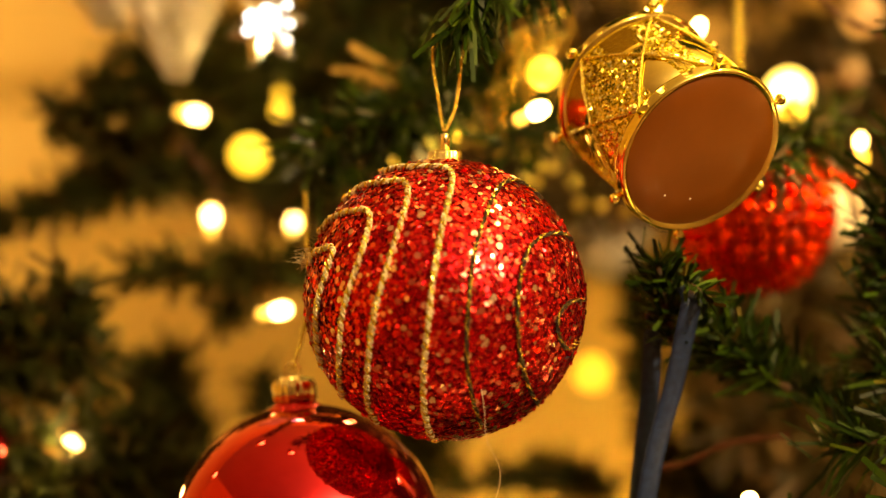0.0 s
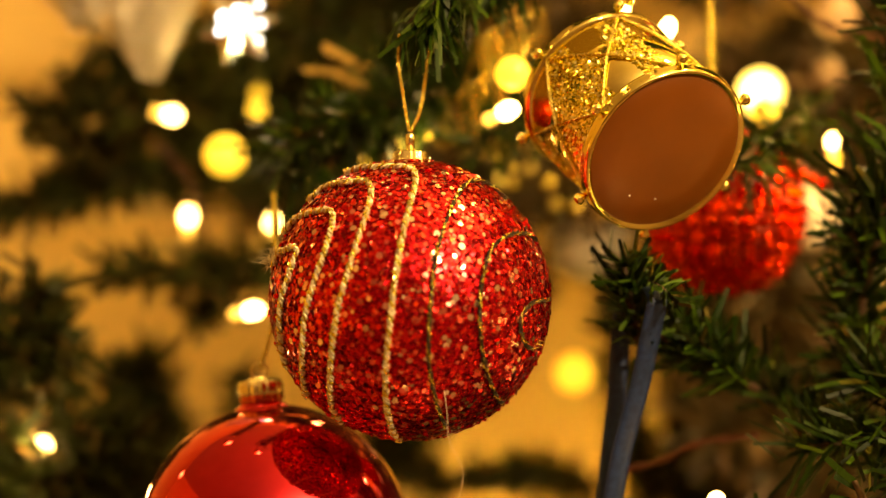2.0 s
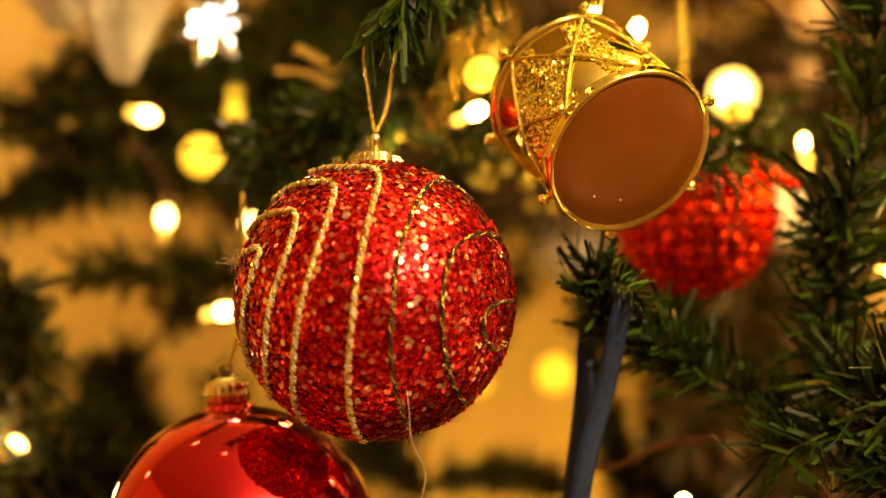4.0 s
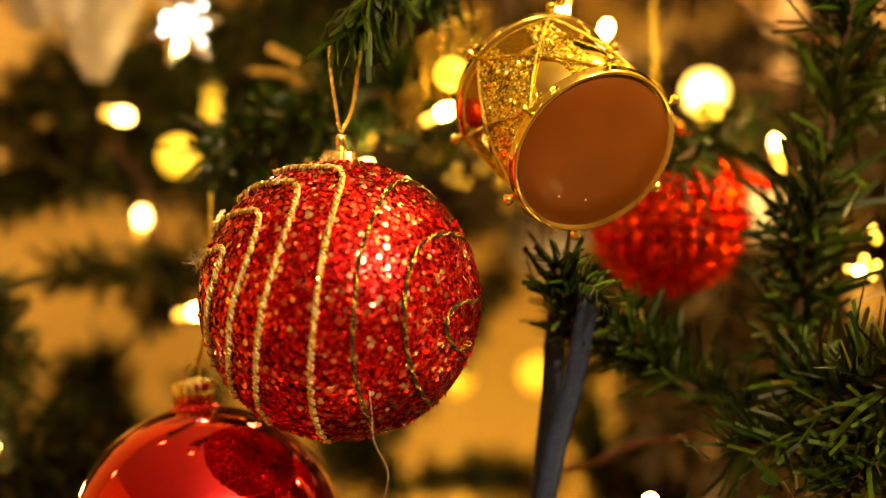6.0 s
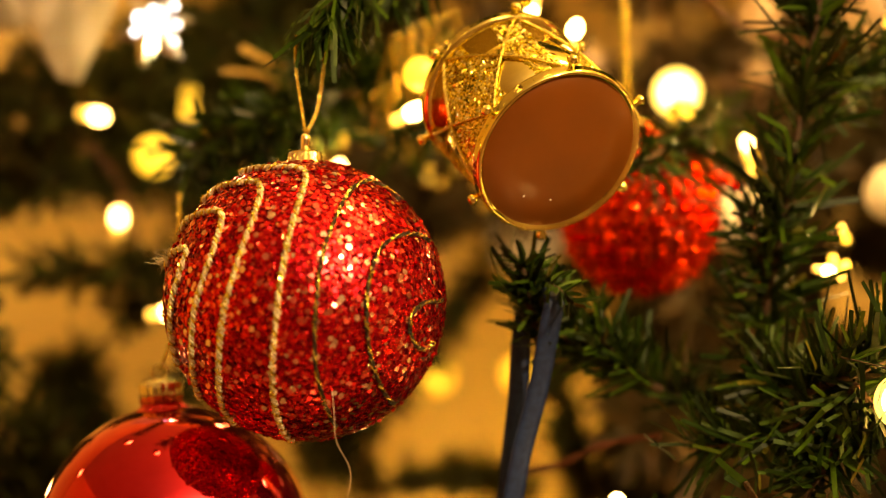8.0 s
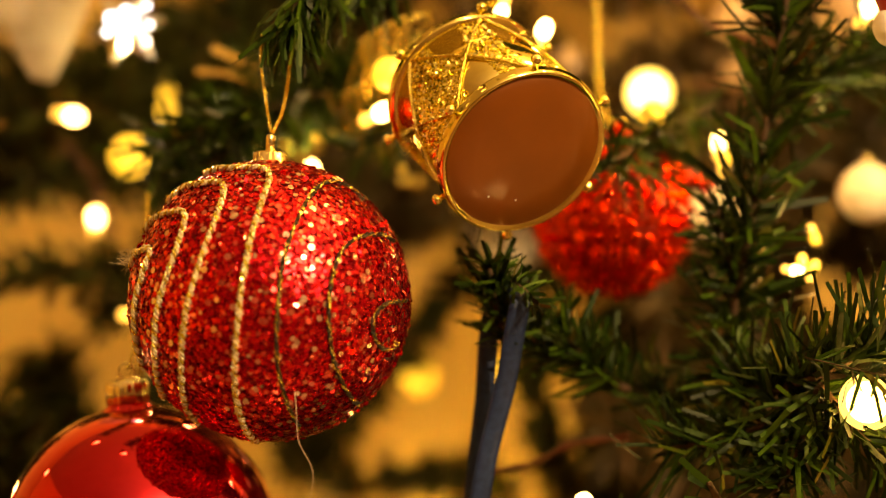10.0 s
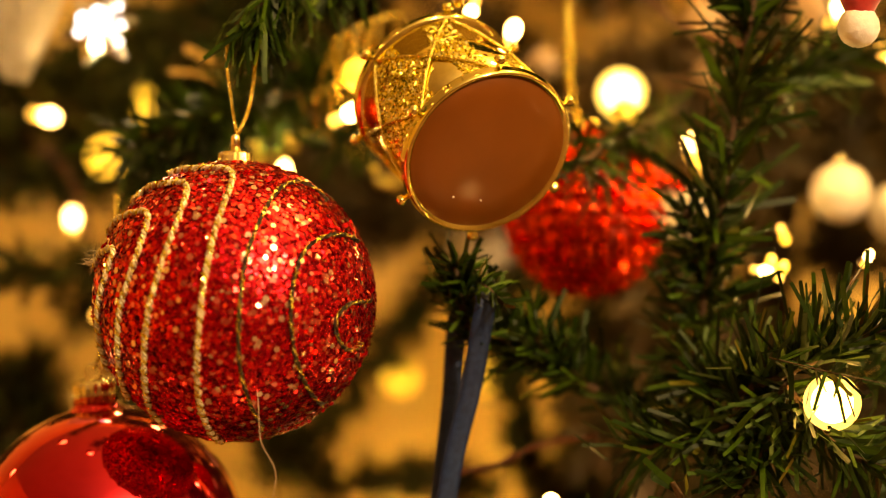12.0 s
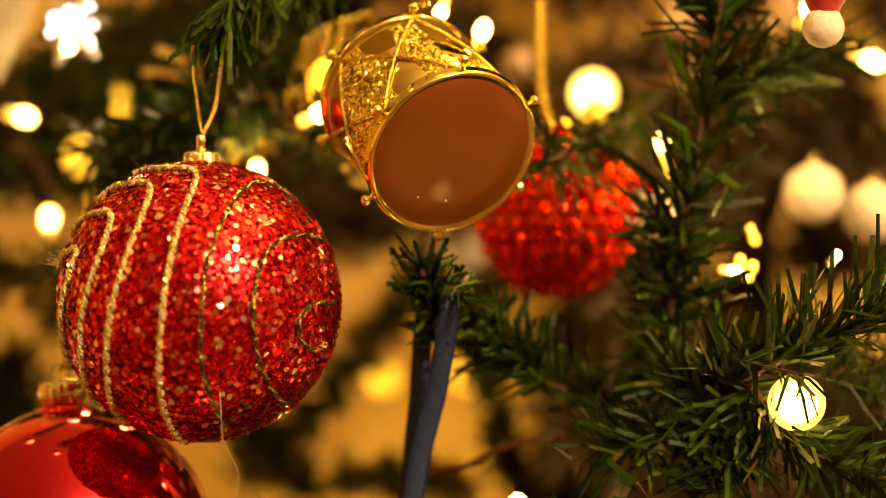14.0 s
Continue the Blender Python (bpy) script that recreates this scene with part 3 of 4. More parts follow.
string("hanging_string", [(-0.0027, 0.496, 1.2646), (-0.003, 0.495, 1.256), (-0.0013, 0.493, 1.244), (0.0002, 0.492, 1.2351)], 0.0005, GOLD_CORD, "twisted gold string tied to the glitter bauble")
string("hanging_string", [(0.0078, 0.497, 1.2851), (0.0068, 0.497, 1.2681), (0.0053, 0.496, 1.2544), (0.0037, 0.494, 1.2424), (0.0007, 0.492, 1.2348)], 0.0006, GOLD_CORD, "twisted gold string tied to the glitter bauble")
tagged(tube("loose_thread", fine(smooth_path([(0.0106, 0.455, 1.1613), (0.0114, 0.452, 1.1554), (0.012, 0.452, 1.1476), (0.0158, 0.454, 1.1389), (0.014, 0.456, 1.1285)], 10), 0.002), 0.00008, THREAD), "fine pale thread hanging off the glitter bauble", "thread")


# ---- lacquered red ball ----
def plain_bauble(name, centre, radius, mat, label, cap_tilt=0.0):
    ob = empty(name, centre, label, "bauble")
    part("ball", ball_mesh(radius, seg=96, rings=64), mat, ob)
    k = radius / 0.0418
    lean = pose(0, 0, 0, 0, cap_tilt, 0)
    lathe("neck", [(0.0105 * k, -0.0018 * k), (0.0078 * k, -0.0004 * k), (0.0064 * k, 0.0008 * k), (0.0061 * k, 0.003 * k)], mat, ob, "", 48, 0, 0, lean @ pose(0, 0, radius))
    lathe("cap", [(0.0067 * k, 0.0), (0.0068 * k, 0.005 * k), (0.006 * k, 0.0064 * k), (0.003 * k, 0.0071 * k), (0.001 * k, 0.0072 * k)], SILVER_CAP, ob, "crimped pale gold metal cap", 72, 18, 0.035, lean @ pose(0, 0, radius + 0.0012 * k))
    ring = [(0.0025 * math.cos(w), 0, 0.0025 * math.sin(w)) for w in np.linspace(-1.2, math.pi + 1.2, 20)]
    tube("loop", np.array(ring) * k + np.array((0, 0, radius + 0.0105 * k)), 0.00035, SILVER_CAP, ob).matrix_basis = lean
    return ob


RED_C = (-0.0421, 0.512, 1.1098)
plain_bauble("red_bauble", RED_C, 0.0422, RED_GLASS, "shiny mirror-like red glass bauble with a gold cap", -5)
string("hanging_string", [(-0.0463, 0.512, 1.1634), (-0.0445, 0.52, 1.1717), (-0.042, 0.53, 1.1893), (-0.0441, 0.535, 1.202), (-0.045, 0.54, 1.2186)], 0.0007, GOLD_CORD, "twisted gold string above the red bauble")


# ---- drum ----
def drum(centre, axis, radius, length):
    """A drum whose front skin faces along the axis."""
    rng = np.random.default_rng(9)
    ob = empty("drum_ornament", centre, "small gold toy drum ornament with glitter sides and a brown skin", "drum")
    up = Vector((0, 0, 1))
    n = Vector(axis).normalized()
    e = (up - n * up.dot(n)).normalized()
    s = e.cross(n)
    ob.matrix_basis = Matrix.Translation(centre) @ Matrix((s, e, n)).transposed().to_4x4()
    r = radius * 0.93
    lathe("shell", [(r, -length + 0.002), (r, -length * 0.5), (r, -0.002)], DRUM_SHELL, ob, "", 72)
    rim = [(r - 0.0006, -0.0035), (radius, -0.0032), (radius + 0.0004, -0.0022), (radius - 0.0002, -0.0012), (radius + 0.0002, -0.0004), (radius - 0.0004, 0.0006), (radius - 0.0011, 0.0008), (radius - 0.0017, -0.0004)]
    lathe("rim", rim, GOLD, ob, "polished gold rim", 96)
    back = [(a, -length - z) for a, z in rim][::-1]
    lathe("rim", back, GOLD, ob, "polished gold rim", 96)
    lathe("drum_skin", [(radius - 0.0014, -0.001), (radius - 0.0022, 0.0), (radius * 0.6, 0.0003), (0.0002, 0.0004)], DRUM_SKIN, ob, "glossy brown drum skin", 96)
    for a, c in ((-0.0081, -0.0143), (0.0012, -0.0153)):
        lathe("speck", [(0.00035, 0.0), (0.0002, 0.00015), (0.00005, 0.0002)], FLUFF, ob, "tiny pale speck of glue", 10, 0, 0, pose(a, c, 0.0004))
    # glitter panels between the cords
    m = 12000
    w, h = rng.uniform(0, 2 * np.pi, m), rng.uniform(0.05, 0.95, m)
    turn = (w - PIN0) / (np.pi / 3)
    u = turn - np.floor(turn)
    k = np.floor(turn).astype(int) % 6
    front = (h < np.minimum(u, 1 - u))
    rear = (1 - h < np.minimum(u, 1 - u))
    side = 1 - u < np.minimum(h, 1 - h)
    plain = np.where(k % 2 == 1, (front | rear) & (np.abs(u - 0.55) < 0.2), rear | side)
    w, h = w[~plain], h[~plain]
    nrm = np.stack((np.cos(w), np.sin(w), 0 * w), 1)
    at = nrm * (r + 0.0004) + np.stack((0 * w, 0 * w, -0.003 - h * (length - 0.006)), 1)
    v, f = hexes(at, nrm, 0.00042, 0.45, rng)
    tagged(mesh_object("glitter", v, f, GOLD_FLAKE, ob, "gold glitter panels", smooth=False), kind="stuff")
    for k in range(6):
        w = PIN0 + k * math.pi / 3
        for z in (-0.002, -length + 0.002):
            q = Matrix.Translation((radius * math.cos(w), radius * math.sin(w), z)) @ Matrix.Rotation(w, 4, "Z") @ Matrix.Rotation(math.pi / 2, 4, "Y")
            lathe("pin", [(0.0009, -0.001), (0.0009, 0.0012), (0.0016, 0.0018), (0.0018, 0.003), (0.0011, 0.0038), (0.0003, 0.004)], GOLD, ob, "", 14, 0, 0, q)
        for d in (-1, 1):
            line = []
            for i in range(25):
                g = i / 24
                a = w + d * math.pi / 3 * g
                line.append(((r + 0.0009) * math.cos(a), (r + 0.0009) * math.sin(a), -0.003 - g * (length - 0.006)))
            tube("cord", np.array(line), 0.0006, GOLD_CORD, ob, "thin gold cord")
    lathe("hanger", [(0.0012, 0), (0.0018, 0.001), (0.0014, 0.004), (0.0006, 0.005)], GOLD, ob, "", 12, 0, 0, Matrix.Translation((0, radius + 0.003, -length + 0.002)) @ Matrix.Rotation(-math.pi / 2, 4, "X"))
    return ob


PIN0 = math.radians(36)
DRUM_C = (0.075, 0.48, 1.2282)
drum(DRUM_C, (0.385, -0.775, -0.5), 0.0262, 0.0425)
string("hanging_string", [(0.0663, 0.505, 1.2752), (0.0676, 0.51, 1.2873)], 0.0007, GOLD_CORD, "twisted gold string above the drum")


# ---- beaded red ball ----
def beaded_ball(centre, radius):
    ob = empty("beaded_bauble", centre, "red bauble covered in rows of shiny red beads", "bauble")
    part("ball", ball_mesh(radius - 0.001, seg=48, rings=32), RED_BASE, ob)
    bm = bmesh.new()
    bmesh.ops.create_uvsphere(bm, u_segments=20, v_segments=14, radius=1)
    bm.verts.ensure_lookup_table()
    bv = np.array([v.co[:] for v in bm.verts])
    bf = [tuple(v.index for v in g.verts) for g in bm.faces]
    bm.free()
    me = bpy.data.meshes.new("bead")
    gem = bmesh.new()
    bmesh.ops.create_icosphere(gem, subdivisions=3, radius=0.0027)
    for v in gem.verts:
        v.co.z *= 0.42
    for face in gem.faces:
        face.smooth = True
    gem.to_mesh(me)
    gem.free()
    me.materials.append(RED_BEAD)
    vs, fs, total = [], [], 0
    rows = 17
    for i in range(1, rows):
        lat = math.pi * i / rows
        ring = radius * math.sin(lat)
        n = max(4, int(2 * math.pi * ring / 0.0062))
        for j in range(n):
            w = 2 * math.pi * (j + 0.5 * (i % 2)) / n
            c = np.array((ring * math.cos(w), ring * math.sin(w), radius * math.cos(lat)))
            out = c / radius
            if c[1] < 0.004:
                bead = new("bead", me)
                bead.parent = ob
                lean = Vector(out) + Vector([random.gauss(0, 0.3) for _ in range(3)])
                bead.matrix_basis = Matrix.Translation(c) @ lean.to_track_quat("Z", "Y").to_matrix().to_4x4()
            else:
                flat = bv - 0.55 * (bv @ out)[:, None] * out
                vs.append(flat * 0.0032 + c)
                fs.extend([tuple(total + t for t in g) for g in bf])
                total += len(bv)
    tagged(mesh_object("bead_rest", np.concatenate(vs), fs, RED_BEAD_FAR, ob, "further small red beads"), kind="stuff")
    lathe("cap", [(0.005, 0.0), (0.005, 0.005), (0.003, 0.006)], GOLD, ob, "gold cap", 30, 10, 0.05, pose(0, 0, radius + 0.001))
    return ob


beaded_ball((0.1136, 0.605, 1.212), 0.0285)
string("hanging_string", [(0.1137, 0.605, 1.2436), (0.1081, 0.6, 1.2535), (0.1072, 0.6, 1.274), (0.1066, 0.6, 1.3027)], 0.0015, GOLD_CORD, "gold ribbon string above the beaded bauble", turns=120)


# a bead chain that lies over the beaded ball
chain = empty("bead_chain", (0.1267, 0.58, 1.2339), "short chain of round orange-red beads", "bead chain")
bead_bm = bmesh.new()
bmesh.ops.create_uvsphere(bead_bm, u_segments=14, v_segments=9, radius=0.0022)
bead_me = bpy.data.meshes.new("chain_bead")
bead_bm.to_mesh(bead_me)
bead_bm.free()
bead_me.materials.append(RED_BEAD)
bead_me.polygons.foreach_set("use_smooth", [True] * len(bead_me.polygons))
for q in fine(smooth_path([(0.1132, 0.585, 1.2432), (0.1189, 0.582, 1.237), (0.1277, 0.58, 1.2335), (0.1362, 0.585, 1.2272), (0.1458, 0.59, 1.2224)], 8), 0.0045):
    bead = new("bead", bead_me)
    bead.parent = chain
    bead.location = Vector(q) - chain.location


gold_chain = empty("gold_bead_chain", (-0.0051, 0.62, 1.2341), "thin chain of small shiny gold beads", "bead chain")
gold_bm = bmesh.new()
bmesh.ops.create_icosphere(gold_bm, subdivisions=2, radius=0.0017)
gold_me = bpy.data.meshes.new("gold_bead")
gold_bm.to_mesh(gold_me)
gold_bm.free()
gold_me.materials.append(GOLD_BEAD)
for q in fine(smooth_path([(-0.0432, 0.59, 1.2315), (-0.0342, 0.592, 1.2261), (-0.0262, 0.595, 1.2348), (-0.009, 0.6, 1.2367), (0.0126, 0.605, 1.242), (0.024, 0.605, 1.237), (0.0367, 0.61, 1.2315)], 8), 0.0075):
    bead = new("bead", gold_me)
    bead.parent = gold_chain
    bead.location = Vector(q) - gold_chain.location + Vector([random.gauss(0, 0.0018) for _ in range(3)])
    bead.rotation_euler = [random.uniform(0, 6) for _ in range(3)]


inner_chain = empty("gold_bead_chain", (0.03, 0.72, 1.245), "chain of shiny gold beads deep among the branches", "bead chain")
for q in fine(smooth_path([(-0.036, 0.7, 1.246), (-0.012, 0.705, 1.2385), (0.006, 0.71, 1.2495), (0.024, 0.72, 1.2425), (0.036, 0.72, 1.2275), (0.054, 0.715, 1.2365), (0.06, 0.71, 1.2205), (0.075, 0.7, 1.2145)], 8), 0.0095):
    bead = new("bead", gold_me)
    bead.parent = inner_chain
    bead.location = Vector(q) - inner_chain.location + Vector([random.gauss(0, 0.003) for _ in range(3)])
    bead.rotation_euler = [random.uniform(0, 6) for _ in range(3)]
    bead.scale = (1.5, 1.5, 1.5)


# ---- ribbon ----
def ribbon_strip(parent, name, points, widths, twist, label=""):
    line = smooth_path(points, 10)
    n = len(line)
    wd = np.interp(np.linspace(0, 1, n), np.linspace(0, 1, len(widths)), widths)
    tw = np.interp(np.linspace(0, 1, n), np.linspace(0, 1, len(twist)), twist)
    tan = np.gradient(line, axis=0)
    tan /= np.linalg.norm(tan, axis=1)[:, None]
    v, f = [], []
    for i in range(n):
        side = np.array((math.cos(tw[i]), math.sin(tw[i]), 0.0))
        side -= tan[i] * side.dot(tan[i])
        side /= np.linalg.norm(side)
        nor = np.cross(tan[i], side)
        for j in range(5):
            g = (j / 4 - 0.5)
            c = line[i] + side * wd[i] * g + nor * 0.0006 * (1 - 4 * g * g)
            v += [tuple(c + nor * 0.00012), tuple(c - nor * 0.00012)]
    for i in range(n - 1):
        for j in range(4):
            a, b = (i * 5 + j) * 2, ((i + 1) * 5 + j) * 2
            f += [(a, a + 2, b + 2, b), (a + 1, b + 1, b + 3, a + 3)]
        for j in (0, 4):
            a, b = (i * 5 + j) * 2, ((i + 1) * 5 + j) * 2
            f.append((a, b, b + 1, a + 1))
    return mesh_object(name, v, f, RIBBON, parent, label)


ribbon = empty("ribbon", (0, 0, 0), "narrow navy blue satin ribbon looped over a branch", "ribbon")
ribbon_strip(ribbon, "front_strip", [(0.071, 0.512, 1.1897), (0.0744, 0.497, 1.1857), (0.0732, 0.498, 1.1763), (0.0701, 0.505, 1.157), (0.0653, 0.508, 1.1377), (0.0617, 0.51, 1.1165), (0.0587, 0.511, 1.0989)], (0.005, 0.0068, 0.0068, 0.0066, 0.006), (0.25, 0.3, 0.35, 0.3, 0.25))
ribbon_strip(ribbon, "back_strip", [(0.0715, 0.515, 1.1893), (0.0672, 0.516, 1.1825), (0.0656, 0.516, 1.172), (0.0645, 0.516, 1.1543), (0.0628, 0.516, 1.1367), (0.0611, 0.514, 1.1194), (0.0589, 0.513, 1.0985)], (0.004, 0.006, 0.006, 0.007, 0.008), (-0.3, 0.0, 0.1, 0.15, 0.2))


# ---- lights ----
def globe(place, radius, mat, label, tilt=-75):
    ob = empty("globe_light", place, label, "fairy light", "string lights")
    if mat == WARM_GLOBE:
        part("globe", ball_mesh(radius, seg=32, rings=20), GLOBE_SHELL, ob, "frosted yellow globe")
        part("core", ball_mesh(radius * 0.74, seg=24, rings=16), mat, ob, "bright glowing core")
    else:
        part("globe", ball_mesh(radius, seg=24, rings=16), mat, ob)
    lathe("socket", [(radius * 0.45, 0.0), (radius * 0.45, 0.006), (radius * 0.3, 0.009)], SOCKET, ob, "dark plastic socket", 16, 0, 0, pose(0, 0, 0, tilt, 0, 0) @ pose(0, 0, radius * 0.85))
    return ob


def led(place, turn, label="small clear warm fairy light, lit", size=1.0, mat=None):
    """A short bullet-shaped bulb in a dark socket; turn is its tip's lean in the picture plane."""
    ob = empty("fairy_light", place, label, "fairy light", "string lights")
    ob.rotation_euler = (0, radians(turn), 0)
    ob.scale = (size, size, size)
    lathe("bulb", [(0.0012, -0.0042), (0.0028, -0.0032), (0.0034, 0.0), (0.0026, 0.003), (0.0012, 0.0042)], mat or WARM_BULB, ob, "", 16)
    lathe("lens", [(0.0012, -0.0100), (0.0024, -0.009), (0.0025, -0.006), (0.0016, -0.0042)], TAIL, ob, "clear glowing base of the bulb", 14)
    lathe("socket", [(0.0026, 0.0), (0.003, 0.003), (0.003, 0.011), (0.0012, 0.012)], SOCKET, ob, "dark plastic socket", 14, 0, 0, Matrix.Translation((0, 0.002, -0.008)) @ Matrix.Rotation(-1.35, 4, "X"))
    return ob


globe((-0.0846, 0.72, 1.2408), 0.0085, DIM_GLOBE, "yellow glowing round globe light among branches")
globe((0.1275, 0.61, 1.258), 0.0094, WARM_GLOBE, "bright warm round globe light beside the drum")
globe((0.1747, 0.48, 1.1559), 0.0083, WARM_GLOBE, "bright warm round globe light under needles")
globe((0.1279, 0.604, 1.2502), 0.0048, DIM_GLOBE, "yellow glowing globe light under a brighter one")
globe((0.0848, 0.94, 1.1296), 0.0095, DIM_GLOBE, "yellow glowing round globe light far inside the tree")
globe((0.0376, 0.94, 1.128), 0.0095, DIM_GLOBE, "yellow glowing round globe light far inside the tree")
globe((0.0336, 0.552, 1.2587), 0.0058, DIM_GLOBE, "yellow glowing globe light behind the drum")
globe((-0.0741, 0.75, 1.272), 0.0034, DIM_GLOBE, "small yellow globe light behind a branch")
globe((-0.0741, 0.75, 1.2631), 0.0038, DIM_GLOBE, "small yellow globe light behind a branch")
globe((-0.0167, 0.62, 1.2345), 0.0035, DIM_GLOBE, "small yellow globe light behind a branch")
led((-0.1036, 0.695, 1.2563), 100, size=0.88)
led((-0.103, 0.735, 1.2146), 0, size=0.88)
led((-0.0603, 0.615, 1.1771), 80, size=0.9)
led((-0.0704, 0.78, 1.2128), 10, size=0.65)
led((-0.1392, 0.62, 1.1267), 140, size=0.75)
led((-0.1483, 0.63, 1.1324), 30, size=0.5)
led((0.0853, 0.552, 1.2738), 20, size=0.8)
led((0.0318, 0.55, 1.2461), 65, size=0.9)
led((0.2202, 0.96, 1.2938), -110, size=1.2)
led((0.2362, 1, 1.2557), 0, size=1.35)
led((0.1515, 0.6, 1.2392), 0, size=0.65)
led((0.0952, 0.513, 1.1208), 0, size=0.9)
led((0.1749, 0.55, 1.1945), 20, size=0.5, mat=DIM_GLOBE)
led((0.1709, 0.55, 1.1965), 0, size=0.5, mat=DIM_GLOBE)
led((0.1775, 0.56, 1.204), 160, size=0.5, mat=DIM_GLOBE)
led((0.1957, 0.52, 1.1984), 30, size=0.42)
led((0.1681, 0.545, 1.1931), 100, size=0.5)
led((0.155, 0.61, 1.2336), 0, size=0.6, mat=DIM_GLOBE)
led((0.228, 0.6, 1.2689), 120)
led((0.1982, 0.57, 1.2836), 30, size=0.8)
led((0.0023, 0.62, 1.2305), 0, size=0.7)
led((0.0712, 0.56, 1.2806), 200, size=0.6)

# lights of the same string outside the picture; two only carry the wall lamps
for k, (x, y, z) in enumerate(((-0.2, 0.5, 1.08), (-0.12, 0.46, 1.03), (0.02, 0.44, 1.02), (0.13, 0.45, 1.06), (0.26, 0.46, 1.08), (0.33, 0.5, 1.17), (0.34, 0.52, 1.26),
                               (0.22, 0.5, 1.36), (0.1, 0.5, 1.35), (-0.04, 0.52, 1.34), (-0.15, 0.55, 1.33), (-0.24, 0.56, 1.24), (-0.42, 1.02, 1.22), (0.05, 1.12, 0.96),
                               (0.0, 0.47, 1.345), (0.06, 0.48, 1.36), (0.16, 0.46, 1.34), (0.28, 0.47, 1.33), (0.3, 0.46, 1.24), (0.29, 0.44, 1.13), (0.2, 0.44, 1.05), (-0.08, 0.47, 1.36))):
    led((x, y, z), 40 * k, size=1.4)

# cables
for pts in ([(0.0655, 0.56, 1.1246), (0.0806, 0.55, 1.1288), (0.0934, 0.54, 1.1365), (0.1111, 0.53, 1.1404)],
            [(0.1327, 0.6, 1.2945), (0.1458, 0.59, 1.2809), (0.1604, 0.58, 1.2735), (0.1706, 0.57, 1.2703)],
            [(0.1243, 0.6, 1.2515), (0.1427, 0.6, 1.2289), (0.153, 0.6, 1.2043)],
            [(-0.1314, 0.72, 1.2618), (-0.1008, 0.73, 1.2277), (-0.0883, 0.73, 1.1703)]):
    string("light_cable", pts, 0.0012, WIRE, "twisted dark brown cable of the string lights", "cable", turns=45)


# ---- star and other ornaments ----
def star(centre, outer, inner, thick):
    ob = empty("star_ornament", centre, "silver star ornament lit by cool white light", "star")
    v = []
    for i in range(12):
        r = outer if i % 2 == 0 else inner
        w = math.pi * i / 6 + 0.2
        v.append((r * math.cos(w), 0, r * math.sin(w)))
    v += [(0, -thick, 0), (0, thick, 0)]
    f = [(i, (i + 1) % 12, 12) for i in range(12)] + [((i + 1) % 12, i, 13) for i in range(12)]
    mesh_object("star_body", v, f, SILVER, ob, smooth=False)
    for k, (a, c, r) in enumerate(((-0.0045, 0.003, 0.0028), (0.0008, 0.0055, 0.0024), (0.0035, 0.002, 0.002), (0.0095, 0.0005, 0.0013), (0.0085, -0.0055, 0.0012), (-0.006, -0.002, 0.0018), (0.0085, 0.0075, 0.0015))):
        part("led", ball_mesh(r * 0.8, (a, -thick - 0.001, c), 14, 10), COOL_LED, ob, "cool white light")
    return ob


star((-0.0655, 0.61, 1.2819), 0.0155, 0.0085, 0.004)


def tassel(centre, width, height, n, seed):
    rng = np.random.default_rng(seed)
    ob = empty("tassel_ornament", centre, "pale silvery tassel ornament of soft strands", "ornament")
    for tuft in range(6):
        ax, ay = width * 0.2 * math.cos(tuft * 1.05), width * 0.2 * math.sin(tuft * 1.05)
        vs, fs = [], []
        for k in range(n // 6):
            x, y = rng.normal(0, width * 0.07), rng.normal(0, width * 0.07)
            h = height * rng.uniform(0.55, 1.0)
            line = smooth_path([(x * 0.3, y * 0.3, 0), (1.7 * x + 1.8 * ax, 1.7 * y + 1.8 * ay, -h * 0.3), (0.5 * x + 0.45 * ax, 0.5 * y + 0.45 * ay, -h)], 4)
            tv, tf = tube_data(line, 0.0005, 3)
            o = len(vs)
            vs.extend(map(tuple, tv))
            fs.extend([tuple(o + i for i in g) for g in tf])
        mesh_object("tuft", vs, fs, FROST, ob, "pale soft tuft")
    part("knot", ball_mesh(0.004, seg=16, rings=10), FROST, ob)
    return ob


tassel((-0.1037, 0.64, 1.3118), 0.036, 0.047, 300, 31)
tassel((-0.138, 0.68, 1.3234), 0.032, 0.034, 220, 32)

# pearls above 1.25 take the copy with painted shade
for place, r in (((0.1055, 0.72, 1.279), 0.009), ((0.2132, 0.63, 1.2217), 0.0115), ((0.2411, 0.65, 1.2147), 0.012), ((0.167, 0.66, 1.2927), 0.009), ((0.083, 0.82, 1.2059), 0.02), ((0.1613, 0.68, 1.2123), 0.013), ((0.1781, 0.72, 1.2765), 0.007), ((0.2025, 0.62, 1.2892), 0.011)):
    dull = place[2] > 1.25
    plain_bauble("pearl_bauble", place, r, SHADED_BALL if dull else WHITE_BALL, "cream pearl bauble, shade in its colour, high among the branches" if dull else "cream pearl bauble hanging deep in the tree")


plain_bauble("red_bauble", (-0.1706, 0.6, 1.1264), 0.012, RED_GLASS, "small shiny red bauble low among dark branches")


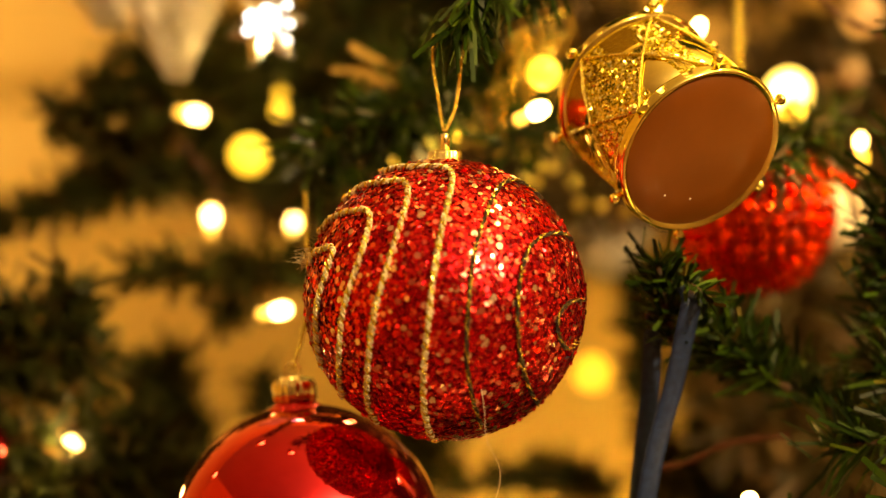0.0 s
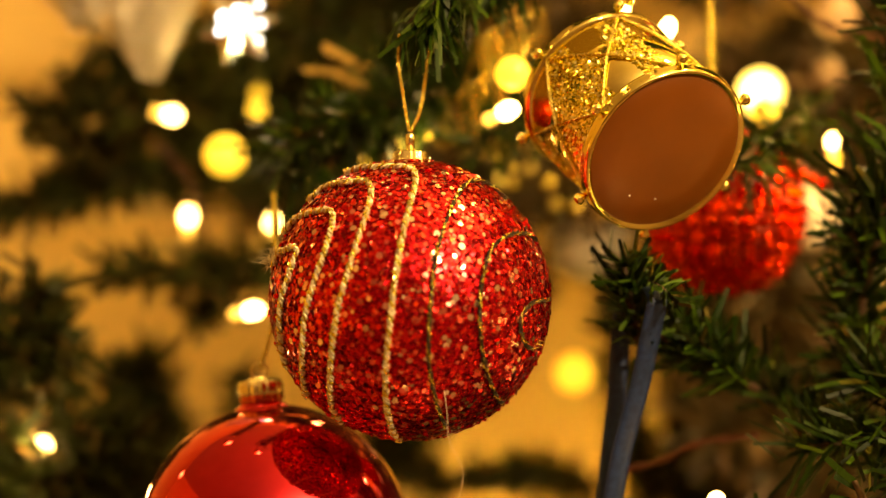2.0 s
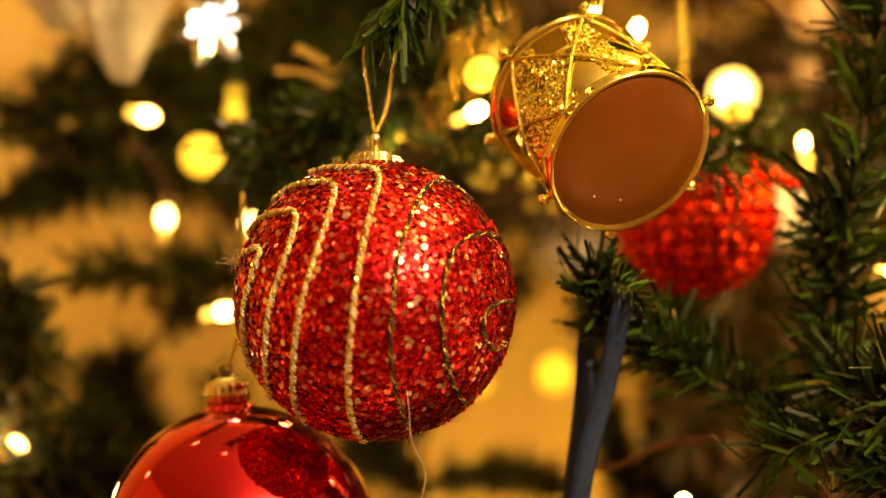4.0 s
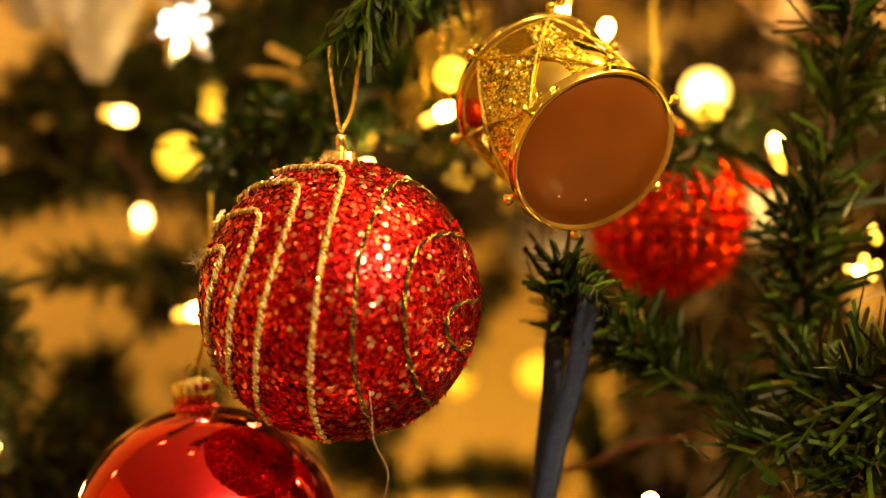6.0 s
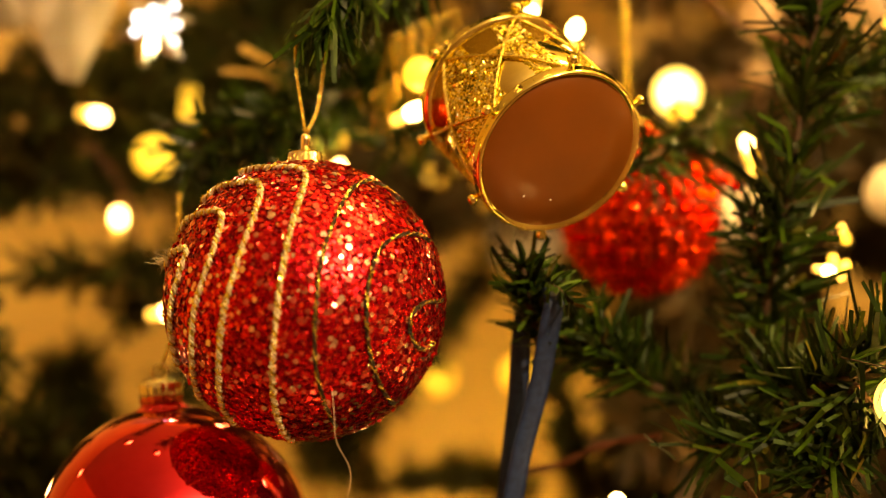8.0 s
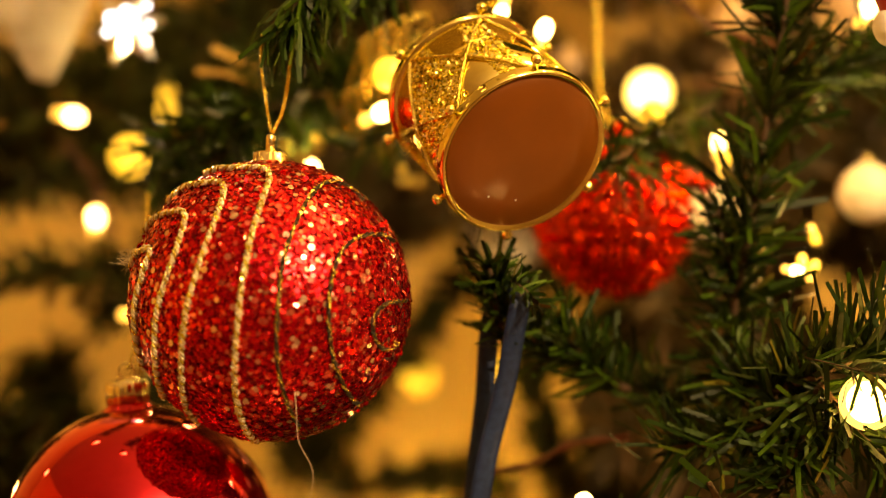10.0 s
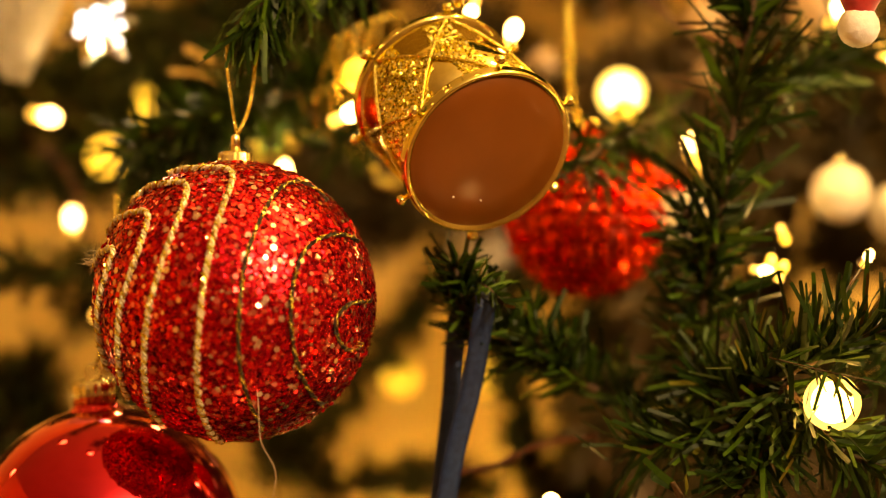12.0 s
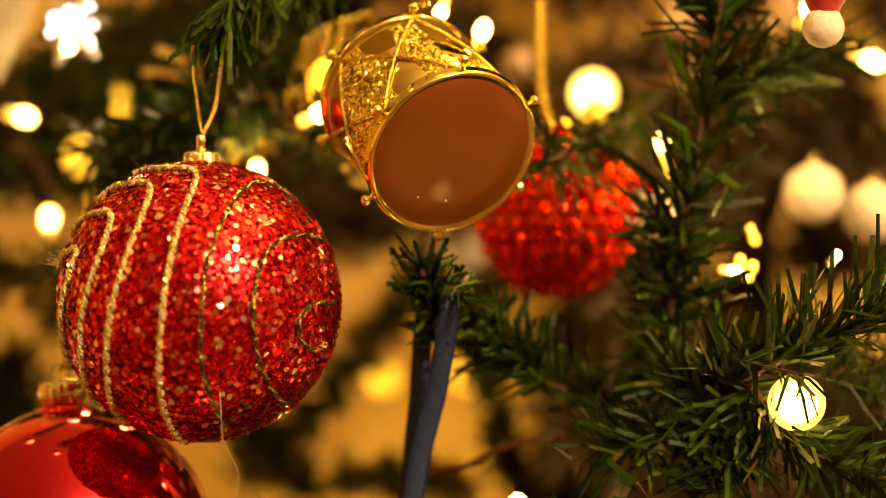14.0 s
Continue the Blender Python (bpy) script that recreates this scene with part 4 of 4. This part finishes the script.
def hat(place):
    """A small felt hat with a wool bobble at its hanging tip."""
    ob = empty("felt_hat_ornament", place, "small red felt hat ornament with a white wool bobble", "hat")
    rng = np.random.default_rng(3)
    bm = bmesh.new()
    bmesh.ops.create_icosphere(bm, subdivisions=4, radius=0.006)
    for v in bm.verts:
        v.co *= 1 + 0.06 * noise.noise(v.co * 900) + 0.012 * rng.normal()
    part("bobble", bm, FLUFF, ob, "white wool bobble")
    line = smooth_path([(0, 0, 0.004), (0.001, 0, 0.011), (0.006, 0.003, 0.02), (0.016, 0.006, 0.026)], 8)
    tube("cone", line, 0.004, RED_FELT, ob, "red felt", 16, 0.014)
    return ob


hat((0.1829, 0.482, 1.2652))


# gold foil twigs
def foil(points, seed, n, length):
    rng = np.random.default_rng(seed)
    line = fine(smooth_path(points, 8), 0.003)
    ob = tagged(tube("gold_twig", line, 0.0012, GOLD_CORD, sides=6, taper=0.0006), "gold foil twig with thin shining strands", "twig")
    vs, fs = [], []
    for k in range(n):
        b = line[rng.integers(0, len(line))]
        d = np.array((rng.normal(0, 0.22), rng.normal(0, 0.3), -rng.uniform(0.5, 1.2)))
        d /= np.linalg.norm(d)
        e = b + d * length * rng.uniform(0.5, 1.2)
        s = np.cross(d, rng.normal(size=3))
        s *= 0.00025 / np.linalg.norm(s)
        o = len(vs)
        vs += [tuple(b - s), tuple(b + s), tuple(e + s), tuple(e - s)]
        fs.append((o, o + 1, o + 2, o + 3))
    tagged(mesh_object("foil_fringe", vs, fs, GOLD_TWIG, ob, "gold foil fringe", smooth=False), kind="stuff")


foil([(0.0463, 0.6, 1.2863), (0.0335, 0.59, 1.2809), (0.023, 0.58, 1.2735)], 41, 60, 0.02)
foil([(0.045, 0.61, 1.2794), (0.0279, 0.6, 1.2638), (0.0153, 0.59, 1.2546)], 42, 50, 0.018)
tagged(tube("gold_twig", fine(smooth_path([(-0.0092, 0.617, 1.2638), (-0.0215, 0.617, 1.2688), (-0.0346, 0.617, 1.2756)], 8), 0.002), 0.0017, DRY_TWIG, sides=7), "slim gold twig between the needles", "twig")
tagged(tube("gold_twig", fine(smooth_path([(-0.0185, 0.644, 1.2641), (-0.0314, 0.638, 1.2678), (-0.043, 0.632, 1.2683)], 8), 0.002), 0.0011, DRY_TWIG, sides=7), "slim gold twig between the needles", "twig")
